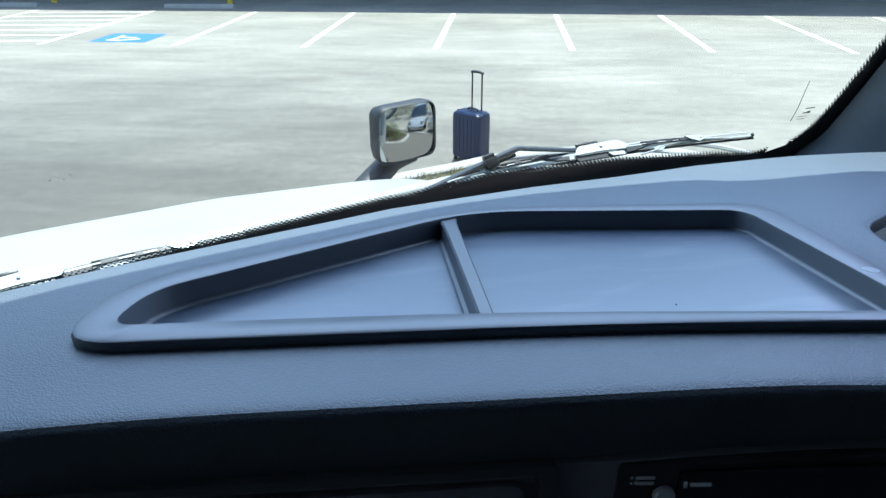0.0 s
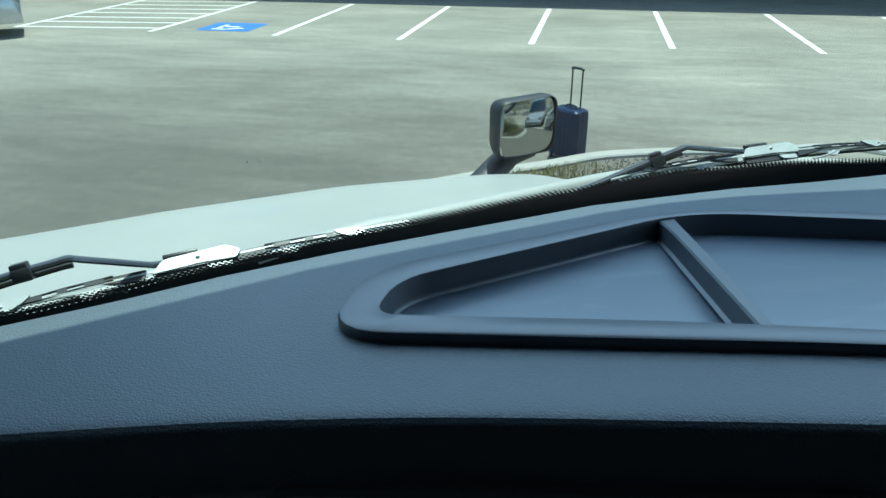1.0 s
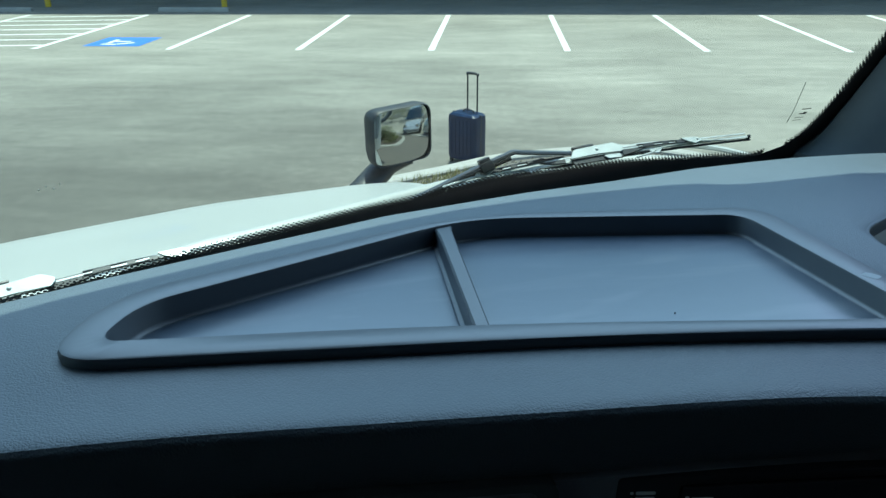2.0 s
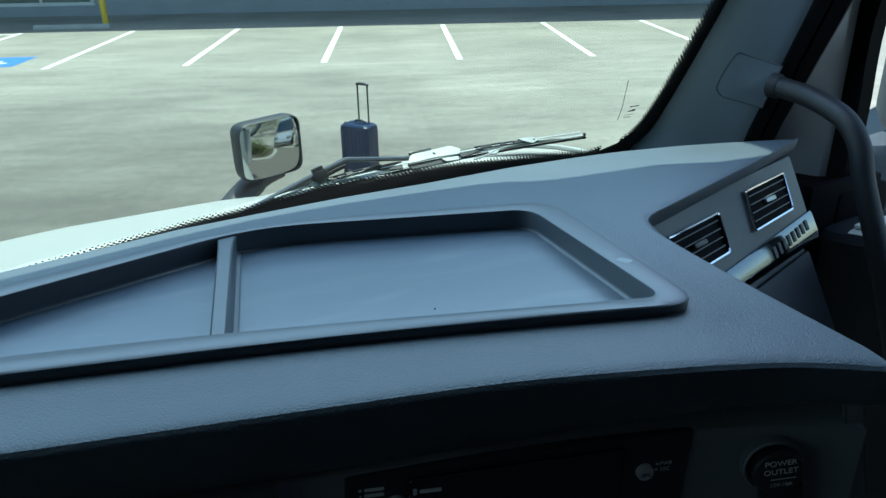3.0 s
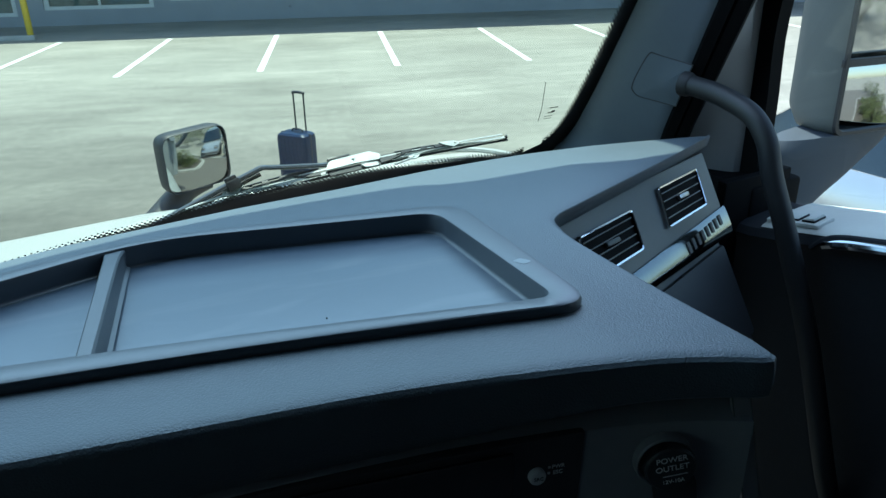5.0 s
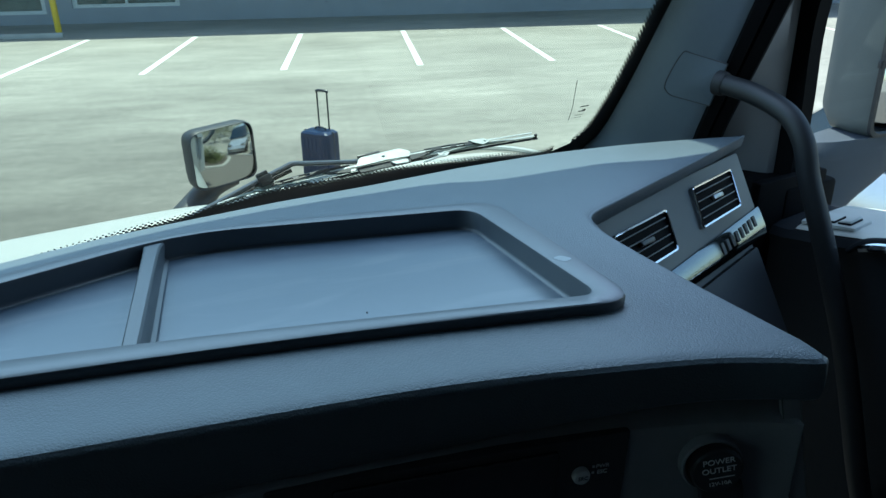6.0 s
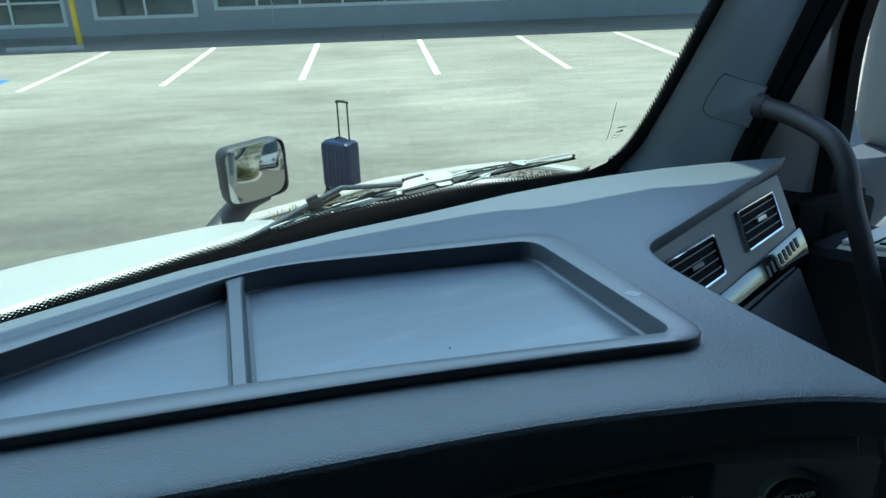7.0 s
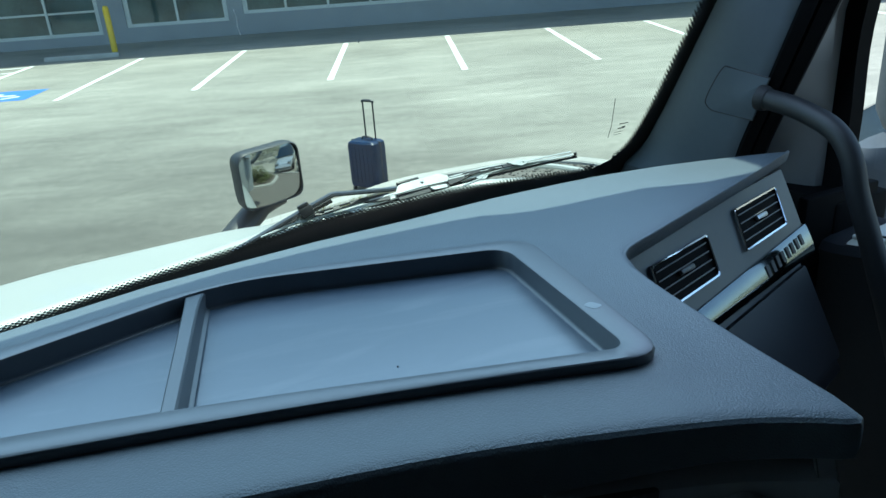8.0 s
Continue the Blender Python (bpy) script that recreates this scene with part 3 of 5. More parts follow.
def button(x, y, r, word=""):
    bm = bmesh.new()
    prof = [(r * 1.0, -0.002), (r, 0.003), (r * 0.85, 0.0045), (r * 0.2, 0.0048)]
    sheet(bm, [[rm @ Vector((x + math.cos(2 * math.pi * k / 24) * q, y + math.sin(2 * math.pi * k / 24) * q, h)) for k in range(24)] for q, h in prof], True, True)
    ob = part("button", bm, M_BUTTON, radio, "round satin metal button")
    if word:
        letters("print", word, r * 0.65, rm @ Matrix.Translation((x, y, 0.0052)), M_BLACK, ob)


button(0.0830, 0.0070, 0.0060, "SRC")
button(-0.086, 0.0036, 0.0072)
for word, y in (("PWR", 0.0116), ("ESC", 0.0068)):
    letters("print", word, 0.0044, rm @ Matrix.Translation((0.0985, y, 0.0006)), M_LETTER, radio)
    bm = bmesh.new()
    plate(bm, rounded([(0.0912, y - 0.0009, 0.0003), (0.0930, y - 0.0009, 0.0003), (0.0930, y + 0.0009, 0.0003), (0.0912, y + 0.0009, 0.0003)], 1), rm @ Matrix.Translation((0, 0, 0.0006)), 0.0005)
    part("print_dot", bm, M_LETTER, radio)
for x0, x1, y, h in ((-0.1095, -0.1075, 0.0174, 0.0010), (-0.106, -0.0935, 0.0174, 0.0012), (-0.109, -0.1075, 0.0130, 0.0007), (-0.106, -0.0935, 0.0130, 0.0012), (-0.0757, -0.0732, 0.0148, 0.0024), (-0.0715, -0.0575, 0.0148, 0.0014)):
    bm = bmesh.new()
    plate(bm, rounded([(x0, y - h, 0.0005), (x1, y - h, 0.0005), (x1, y + h, 0.0005), (x0, y + h, 0.0005)], 1), rm @ Matrix.Translation((0, 0, 0.0042 if x0 > -0.08 else 0.0006)), 0.0005)
    part("print_bar", bm, M_LETTER, radio)

outlet = thing("power_outlet", "black power outlet cap with white printing on the dashboard face", "power outlet", (0.63, 0.29, 2.2))
om = face_frame(0.6245, 2.2225, 0.006)
bm = bmesh.new()
sheet(bm, [[om @ Vector((math.cos(2 * math.pi * k / 32) * q, math.sin(2 * math.pi * k / 32) * q, h)) for k in range(32)] for q, h in ((0.0208, -0.006), (0.0208, 0.001), (0.0198, 0.0022), (0.0180, 0.001))], True)
part("bezel", bm, M_FASCIA, outlet)
bm = bmesh.new()
sheet(bm, [[om @ Vector((math.cos(2 * math.pi * k / 32) * q + 0.0015, math.sin(2 * math.pi * k / 32) * q, h)) for k in range(32)] for q, h in ((0.0176, -0.004), (0.0176, 0.007), (0.0164, 0.0085), (0.004, 0.009))], True, True)
cap = part("cap", bm, M_BLACK, outlet, "round black cap")
om = om @ Matrix.Translation((0.0015, 0.003, 0)) @ Matrix.Rotation(radians(12), 4, "Z")
bm = bmesh.new()
m = om @ Matrix.Translation((0.002, -0.027, 0.003))
box(bm, m.translation, (0.030, 0.022, 0.009), m.to_3x3(), 0.003)
part("cap_tab", bm, M_BLACK, cap)
for word, y, size in (("POWER", 0.0063, 0.0062), ("OUTLET", -0.0007, 0.0062), ("12V-10A", -0.0118, 0.0043)):
    letters("print", word, size, om @ Matrix.Translation((0.0, y, 0.0092)), M_LETTER, cap)
bm = bmesh.new()
plate(bm, rounded([(-0.007, -0.0071, 0.0002), (0.010, -0.0071, 0.0002), (0.010, -0.0065, 0.0002), (-0.007, -0.0065, 0.0002)], 1), om @ Matrix.Translation((0, 0, 0.0094)), 0.0003)
part("print_line", bm, M_LETTER, cap)

# open storage pocket left of the radio
pocket = thing("storage_pocket", "dark storage pocket with a slim grey frame in the dashboard", "pocket", (0.15, 0.42, 2.15))
km = face_frame(0.14, 2.20, 0.003)
bm = bmesh.new()
o = rounded([(-0.17, -0.10, 0.01), (0.166, -0.10, 0.01), (0.166, 0.069, 0.010), (-0.17, 0.069, 0.014)], 4)
i2 = rounded([(-0.165, -0.10, 0.01), (0.153, -0.10, 0.01), (0.153, 0.064, 0.008), (-0.165, 0.064, 0.012)], 4)
sheet(bm, [[km @ Vector((*p, -0.01)) for p in o], [km @ Vector((*p, 0.004)) for p in o], [km @ Vector((*p, 0.005)) for p in i2], [km @ Vector((*p, -0.004)) for p in i2]], True)
part("frame", bm, M_PANEL, pocket, "slim grey frame")
bm = bmesh.new()
plate(bm, rounded([(-0.155, -0.10, 0.01), (0.145, -0.10, 0.01), (0.145, 0.055, 0.008), (-0.155, 0.055, 0.01)], 4), km @ Matrix.Translation((0, 0, 0.002)), 0.004, 0.002)
part("flap", bm, M_FASCIA, pocket)
bm = bmesh.new()
gm = face_frame(-0.087, 2.20, 0.0015)
plate(bm, rounded([(-0.002, -0.2, 0.0005), (0.002, -0.2, 0.0005), (0.002, 0.075, 0.0005), (-0.002, 0.075, 0.0005)], 1), gm, 0.003)
part("panel_gap", bm, M_BLACK, dash)

# ---- windshield, black border, pillar ----
bm = bmesh.new()
us = np.linspace(-1.75, 1.36, 40)
zs = np.linspace(2.0, 3.02, 12)
for off in (0.0, 0.006):
    sheet(bm, [[(u, glass_v(u, z) + off, z) for z in zs] for u in us])
pane = single("window_1", bm, M_PANE, "large curved greenish truck windshield", "windshield", kind="structure")


def pillar_left(z):
    return lerp([(1.8, 1.357), (2.1, 1.330), (2.16, 1.319), (2.2, 1.310), (2.44, 1.277), (3.05, 1.192)], z)


bm = bmesh.new()
rows = []
for u in np.linspace(-1.75, 1.22, 90):
    zt = lerp(FRITTOP, u)
    rows.append([(u, glass_v(u, z) - 0.004, z) for z in np.linspace(1.98, zt, 5)])
for z in np.linspace(2.125, 3.02, 26):
    ul = pillar_left(z) - 0.004 - 0.066 * math.exp(-max(0, z - 2.12) / 0.040)
    rows.append([(u, glass_v(u, zz) - 0.004, zz) for u, zz in ((1.37, 1.98 + (z - 2.125) * 1.12), (1.37, 1.98 + (z - 2.125) * 1.12 + 0.01), (1.36, z - 0.02), ((ul + 1.36) / 2, z - 0.01), (ul, z))])
sheet(bm, rows)
frit = part("black_border", bm, M_BLACK, pane, "black printed glass border", smooth=0)
frit.matrix_parent_inverse = Matrix.Identity(4)
# printed dots that fade the border out
bm = bmesh.new()
edge = [(u, lerp(FRITTOP, u)) for u in np.arange(-0.7, 1.22, 0.0080)]
edge += [(pillar_left(z) - 0.004 - 0.066 * math.exp(-max(0, z - 2.12) / 0.040), z) for z in np.arange(2.125, 2.75, 0.0080)]
for k, (u, z) in enumerate(edge):
    a, b = edge[max(k - 1, 0)], edge[min(k + 1, len(edge) - 1)]
    d = Vector((b[0] - a[0], b[1] - a[1])).normalized()
    nrm = Vector((-d.y, d.x))
    for r, s in enumerate((0.0038, 0.0034, 0.0029, 0.0022, 0.0014)):
        q = Vector((u, z)) + nrm * (0.0006 + 0.0038 * r) + d * (0.0040 * (r % 2))
        bm.faces.new([bm.verts.new((q.x + s * math.cos(t), glass_v(q.x, q.y + s * math.sin(t)) - 0.0042 - 0.0001 * r, q.y + s * math.sin(t))) for t in (0.0, 0.785, 1.571, 2.356, 3.142, 3.927, 4.712, 5.498)])
tagged(part("border_dots", bm, M_BLACK, pane, "printed dots fading out the black border", smooth=0), kind="stuff")

# maker's mark on the glass, as plain bars
mark = thing("glass_marking", "small dark printed marking on the windshield glass", "marking", (1.235, 1.2, 2.2))
for du, dz, w, h in ((0.0, 0.024, 0.022, 0.0022), (0.004, 0.014, 0.009, 0.005), (-0.005, 0.013, 0.009, 0.0025), (-0.002, 0.004, 0.022, 0.0010), (-0.002, -0.002, 0.020, 0.0010)):
    bm = bmesh.new()
    u, z = 1.238 + du, 2.195 + dz
    sheet(bm, [[(u + s * w / 2, glass_v(u, z + q * h) - 0.0045, z + q * h) for q in (-0.5, 0.5)] for s in (-1, 0, 1)])
    part("print_bar", bm, M_PANEL, mark, smooth=0)
bm = bmesh.new()
tube(bm, spline([(1.213 - 0.42 * max(0, z - 2.2), glass_v(1.21, z) - 0.0045, z) for z in (2.19, 2.22, 2.25, 2.285)], 4), 0.0006, 5)
part("print_line", bm, M_PANEL, mark)


scratch = thing("glass_scratch", "short pale scratch on the windshield glass", "scratch", (0.46, 0.9, 2.5))
bm = bmesh.new()
tube(bm, spline([(u, glass_v(u, z) - 0.002, z) for u, z in ((0.456, 2.530), (0.459, 2.521), (0.460, 2.511), (0.463, 2.500))], 3), 0.0004, 5)
part("scratch_line", bm, M_FRAME, scratch)
for u, z, q, mt, off in ((-0.058, 2.290, 0.0010, M_PAINT, 0.008), (-0.050, 2.293, 0.0008, M_PAINT, 0.008), (-0.044, 2.288, 0.0009, M_PAINT, 0.008), (-0.036, 2.294, 0.0007, M_PAINT, 0.008), (0.62, 2.47, 0.0011, M_BLACK, -0.001), (0.905, 2.49, 0.0012, M_PANEL, -0.001)):
    bm = bmesh.new()
    bmesh.ops.create_icosphere(bm, subdivisions=1, radius=q, matrix=Matrix.Translation((u, glass_v(u, z) + off, z)) @ Matrix.Diagonal((1.3, 0.4, 1, 1)))
    single("glass_speck", bm, mt, "tiny speck of dirt on the windshield glass", "speck", group="specks on the glass")


def pillar_right(z):
    return Vector((lerp([(1.8, 1.39), (2.2, 1.352), (2.45, 1.340), (3.05, 1.31)], z), lerp([(1.8, 1.15), (2.2, 1.0), (2.45, 0.898), (3.05, 0.64)], z), z))


def gasket_right(z):
    return Vector((lerp([(1.8, 1.40), (2.2, 1.372), (2.45, 1.362), (3.05, 1.33)], z), lerp([(1.8, 1.12), (2.2, 0.970), (2.45, 0.858), (3.05, 0.60)], z), z))


def pillar_face(k, z, out=0.0):
    """The pillar's inner face: k from its windshield edge (0) to its door edge (1)."""
    ul = pillar_left(z) + 0.012 - 0.045 * math.exp(-max(0, z - 2.11) / 0.035)
    p = Vector((ul, glass_v(ul, z) - 0.006, z)).lerp(pillar_right(z), k)
    return p + Vector((-0.016 * math.sin(math.pi * min(k, 1.0)) - 0.9 * out, -0.4 * out, 0))


bm = bmesh.new()
rows = []
for z in np.linspace(1.85, 3.05, 80):
    a, b = pillar_face(0, z), pillar_right(z)
    row = [a + Vector((0.012, 0, 0))] + [pillar_face(k / 16, z) for k in range(1, 16)] + [b + Vector((0.012, 0, 0))]
    row += [b + Vector((0.10, 0.04, 0)), a + Vector((0.10, 0.03, 0))]
    rows.append(row)
sheet(bm, rows, True, True)
single("pillar_trim", bm, M_PILLAR, "grey plastic windshield pillar trim beside the dashboard", "pillar trim", kind="structure")

bm = bmesh.new()
rows = []
for z in np.linspace(1.15, 3.05, 20):
    va = glass_v(1.365, max(z, 2.0)) + 0.014
    vb = lerp([(1.15, 1.0), (2.07, 1.0), (2.44, 0.975), (2.75, 0.885), (2.93, 0.765), (3.05, 0.63)], z)
    rows.append([(1.345, va - 0.002, z), (1.365, va, z), (1.47, va - 0.03, z), (1.55, (va + vb) / 2 + 0.02, z), (1.60, vb + 0.02, z), (1.60, vb, z)])
sheet(bm, rows)
sheet(bm, [[(u, lerp(GLASS, u) + 0.118, z) for z in (1.0, 1.5, 2.0, 2.02)] for u in np.linspace(-1.9, 1.345, 30)])
single("pillar_outer", bm, M_WHITE, "white painted outer corner and front of the cab", "cab panel", kind="structure")

# ---- grab handle ----
handle = thing("grab_handle", "black curved grab handle bolted to the pillar trim", "grab handle", (1.33, 0.93, 2.28))
COVER = rounded([(0.50, 2.276, 0.04), (0.535, 2.345, 0.05), (1.0, 2.327, 0.004), (1.0, 2.248, 0.004), (0.60, 2.259, 0.10)], 8)


def cover_point(p, k, out):
    c = Vector((0.80, 2.292))
    q = c + (p - c) * k
    swell = 0.010 * math.exp(-((q.x - 0.98) / 0.20) ** 2 - ((q.y - 2.29) / 0.028) ** 2)
    return pillar_face(q.x, q.y, out + swell)


bm = bmesh.new()
sheet(bm, [[cover_point(p, k, 0.0016 - (0.0026 if k == 1.0 else 0.0)) for p in COVER] for k in (1.0, 0.985, 0.9, 0.75, 0.6, 0.45, 0.3, 0.15, 0.02)], True, True)
part("mounting_cover", bm, M_PILLAR, handle, "grey mounting cover")
bm = bmesh.new()
tube(bm, [cover_point(p, 1.012, 0.0002) for p in COVER + COVER[:1]], 0.0013, 6, cap=False)
part("cover_gap", bm, M_BLACK, handle, "thin dark gap round the cover")
bm = bmesh.new()
bar = spline([(1.323, 0.937, 2.298), (1.326, 0.915, 2.296), (1.33, 0.865, 2.289), (1.33, 0.800, 2.269), (1.33, 0.764, 2.232), (1.33, 0.743, 2.177), (1.335, 0.713, 2.108), (1.340, 0.688, 2.045), (1.344, 0.664, 1.985), (1.348, 0.636, 1.91), (1.350, 0.606, 1.82), (1.352, 0.578, 1.73), (1.362, 0.560, 1.66), (1.39, 0.556, 1.61), (1.43, 0.556, 1.59)], 6)
tube(bm, bar, 0.0175, 16)
part("bar", bm, M_GRIP, handle, "black grip bar")
bm = bmesh.new()
tube(bm, [(1.3215, 0.945, 2.2988), (1.3235, 0.934, 2.2978), (1.3245, 0.928, 2.2972)], [0.0215, 0.0215, 0.019], 16)
part("collar", bm, M_RUBBER, handle)

# ---- door with its window ----
SILL = [(-0.6, 2.30), (0.2, 2.21), (0.6, 2.132), (0.68, 2.112), (0.82, 2.086), (0.95, 2.08)]
bm = bmesh.new()
rows = []
for v in np.linspace(-0.9, 0.98, 24):
    s = lerp(SILL, v)
    rows.append([(1.56, v, s - 0.034), (1.53, v, s - 0.018), (1.50, v, s - 0.020), (1.43, v, s - 0.027), (1.40, v, s - 0.036), (1.392, v, s - 0.05), (1.40, v, s - 0.07), (1.42, v, 1.12), (1.56, v, 1.12)])
sheet(bm, rows, True, True)
door = single("door_1", bm, M_DOORDARK, "dark truck door with a light grey ledge under the window", "door", kind="structure")
bm = bmesh.new()
rows = []
for v in np.linspace(-0.9, 0.800, 24):
    s = lerp(SILL, v)
    rows.append([(1.545, v, s - 0.0165), (1.53, v, s - 0.015), (1.50, v, s - 0.0165), (1.43, v, s - 0.0225), (1.407, v, s - 0.029), (1.402, v, s - 0.033)])
sheet(bm, rows)
part("ledge", bm, M_DOOR, door, "light grey moulded ledge")
swm = axes((1.434, 0.750, lerp(SILL, 0.750) - 0.0190), (0.0, -1.0, 0.18), (1.0, 0.0, 0.12))
bm = bmesh.new()
plate(bm, rounded([(-0.05, -0.023, 0.004), (0.05, -0.023, 0.004), (0.05, 0.025, 0.004), (-0.05, 0.025, 0.004)], 3), swm @ Matrix.Translation((0, 0, 0.003)), 0.006, 0.0015)
sw = part("switch_plate", bm, M_DOOR, door, "window switch plate")
for x, w, tip in ((-0.008, 0.032, 9), (0.027, 0.022, -8)):
    bm = bmesh.new()
    m = swm @ Matrix.Translation((x, 0.001, 0.0045))
    box(bm, m.translation, (w + 0.002, 0.032, 0.0042), m.to_3x3(), 0.001)
    part("rocker_well", bm, M_DOORDARK, sw, "thin dark gap round the rocker")
    bm = bmesh.new()
    m = swm @ Matrix.Translation((x, 0.001, 0.006)) @ Matrix.Rotation(radians(tip), 4, "Y")
    box(bm, m.translation, (w, 0.030, 0.007), m.to_3x3(), 0.002)
    part("rocker", bm, M_DOOR, sw)
bm = bmesh.new()
tube(bm, spline([(1.392, 0.668, 2.070), (1.384, 0.64, 2.082), (1.378, 0.58, 2.098), (1.376, 0.4, 2.132), (1.376, 0.0, 2.19)], 5), 0.011, 10, flat=0.8)
part("chrome_strip", bm, M_CHROME, door, "bright chrome pull strip")
# no hollow here: a dark tube carries the recess's shade in its colour
bm = bmesh.new()
tube(bm, spline([(1.386, 0.690, 2.058), (1.392, 0.676, 2.076), (1.394, 0.65, 2.090), (1.392, 0.58, 2.107), (1.390, 0.4, 2.142), (1.390, 0.0, 2.20)], 5), 0.0045, 8)
part("strip_recess_shade", bm, M_DOORDARK, door, "dark tube drawn as the shaded recess round the chrome strip")

# window frame of the door: seal, sail panel and pane
bm = bmesh.new()
seal = [(1.50, 0.885, 2.07), (1.50, 0.885, 2.24), (1.497, 0.883, 2.44), (1.48, 0.80, 2.75), (1.47, 0.68, 2.93), (1.46, 0.45, 3.0), (1.46, -0.4, 3.0)]
rows = []
for p in spline(seal, 6):
    rows.append([(p.x - 0.02, p.y, p.z), (p.x - 0.02, p.y + 0.045, p.z + 0.01), (p.x + 0.012, p.y + 0.045, p.z + 0.01), (p.x + 0.012, p.y, p.z)])
sheet(bm, rows, True, True)
part("window_seal", bm, M_SLAT, door, "black rubber window seal")
bm = bmesh.new()
rows = []
for z in np.linspace(2.10, 3.0, 12):
    v0 = lerp([(2.07, 0.92), (2.44, 0.922), (2.75, 0.83), (2.93, 0.71), (3.0, 0.5)], z)
    b = gasket_right(z)
    rows.append([(1.478, v0, z), (1.465, v0 + 0.005, z), (b.x + 0.04, b.y + 0.018, z), (b.x + 0.07, b.y + 0.08, z)])
sheet(bm, rows)
part("sail_panel", bm, M_SAIL, door, "grey sail panel in front of the window")
bm = bmesh.new()
rows = []
for z in np.linspace(1.9, 3.0, 12):
    a, b = pillar_right(z), gasket_right(z)
    rows.append([a + Vector((0.002, 0.02, 0)), a + Vector((0.002, 0.0, 0)), a.lerp(b, 0.45) + Vector((0.004, 0, 0)), a.lerp(b, 0.5) + Vector((0.016, 0.004, 0)), a.lerp(b, 0.55) + Vector((0.006, 0, 0)), b + Vector((0.012, 0, 0)), b + Vector((0.045, 0.02, 0)), b + Vector((0.06, 0.08, 0))])
sheet(bm, rows, True, True)
part("door_gasket", bm, M_SLAT, door, "black door gasket")
# black box added to block outside light in the gap before the door
bm = bmesh.new()
box(bm, (1.49, 1.02, 1.60), (0.14, 0.36, 1.03), None, 0.01)
part("door_gap_filler", bm, M_SLAT, door)
# black plate added over lit door tops to stand in for the darkness there
bm = bmesh.new()
box(bm, (1.44, 0.855, 1.95), (0.18, 0.02, 0.37), None, 0.004)
part("dark_end_plate", bm, M_SLAT, door)
bm = bmesh.new()
sheet(bm, [[(1.525, v, lerp(SILL, v) - 0.02), (1.50, v, 3.0)] for v in np.linspace(-0.9, 0.93, 10)])
wpane = single("window_2", bm, M_SIDEPANE, "clear side window of the truck door", "side window", kind="structure")
wpane.visible_shadow = False

# ---- the rest of the cab ----
bm = bmesh.new()
sheet(bm, [[(u, v, 3.05 + 0.03 * math.cos(u) + (0.0 if v < 0.4 else -0.02)) for v in np.linspace(-2.85, 0.66, 12)] for u in np.linspace(-1.9, 1.55, 12)])
sheet(bm, [[(u, v, 3.14) for v in (-2.85, 0.66)] for u in (-1.9, 1.55)])
single("ceiling", bm, M_HEADLINER, "grey fabric cab headliner", "ceiling", kind="structure")
bm = bmesh.new()
box(bm, (-0.17, -2.83, 2.2), (3.5, 0.06, 2.3))
single("wall_back", bm, M_CAB, "dark rear wall of the cab", "wall", kind="structure")
bm = bmesh.new()
box(bm, (-1.88, -0.9, 1.64), (0.06, 3.9, 1.08))
box(bm, (-1.88, -0.9, 3.02), (0.06, 3.9, 0.32))
box(bm, (-1.88, -1.60, 2.52), (0.06, 2.50, 0.68))
box(bm, (-1.88, 0.80, 2.52), (0.06, 0.50, 0.68))
single("wall_left", bm, M_DOORDARK, "dark driver side wall of the cab with its window opening", "wall", kind="structure")
bm = bmesh.new()
box(bm, (-1.88, 0.10, 2.52), (0.006, 0.9, 0.68))
left_pane = single("window_3", bm, M_SIDEPANE, "clear side window of the driver door", "side window", kind="structure")
left_pane.visible_shadow = False
bm = bmesh.new()
box(bm, (1.53, -1.45, 2.1), (0.06, 2.80, 2.1))
box(bm, (1.53, -0.9, 3.09), (0.06, 3.9, 0.16))
side_wall = single("wall_right", bm, M_DOORDARK, "dark passenger side wall behind the window", "wall", kind="structure")
bm = bmesh.new()
box(bm, (1.585, -1.9, 2.15), (0.03, 2.0, 2.5), None, 0.01)
part("outer_skin", bm, M_WHITE, side_wall, "white painted outer cab panel")
bm = bmesh.new()
rows = []
for v in np.linspace(-0.9, 1.0, 16):
    q = lerp(SILL, v)
    rows.append([(1.565, v, q - 0.045), (1.60, v, q - 0.075), (1.625, v, q - 0.3), (1.62, v, 1.2), (1.585, v, 0.95)])
sheet(bm, rows)
part("outer_skin", bm, M_WHITE, door, "white painted outer door panel")
bm = bmesh.new()
box(bm, (-0.17, -0.9, 1.08), (3.5, 3.9, 0.06))
single("floor", bm, M_MAT, "grey rubber cab floor", "floor", kind="structure")

# unseen panel added over the windshield, shaped back from SHADE; its edge shades the dashboard
su = TR.inverted() @ SUN
SHADE = [(-1.3, 0.0), (-0.6, 0.33), (-0.184, 0.547), (-0.125, 0.578), (0.005, 0.648), (0.13, 0.701), (0.295, 0.768), (0.38, 0.797), (0.474, 0.814), (0.56, 0.822), (0.68, 0.829), (0.72, 0.825), (0.75, 0.812), (0.785, 0.806), (0.82, 0.806), (0.87, 0.810), (0.97, 0.815), (1.06, 0.789), (1.13, 0.792), (1.35, 0.835), (1.5, 0.86)]
bm = bmesh.new()
rows = []
for u, v in SHADE:
    h = (3.06 - dash_z(u, v)) / su.z
    eu, ev = u + su.x * h, v + su.y * h
    rows.append([(eu, ev, 3.06), (eu, ev, 3.075), (eu, (ev + 0.5) / 2, 3.12), (eu, 0.5, 3.15), (eu, 0.5, 3.135), (eu, (ev + 0.5) / 2, 3.105)])
sheet(bm, rows, True, True)
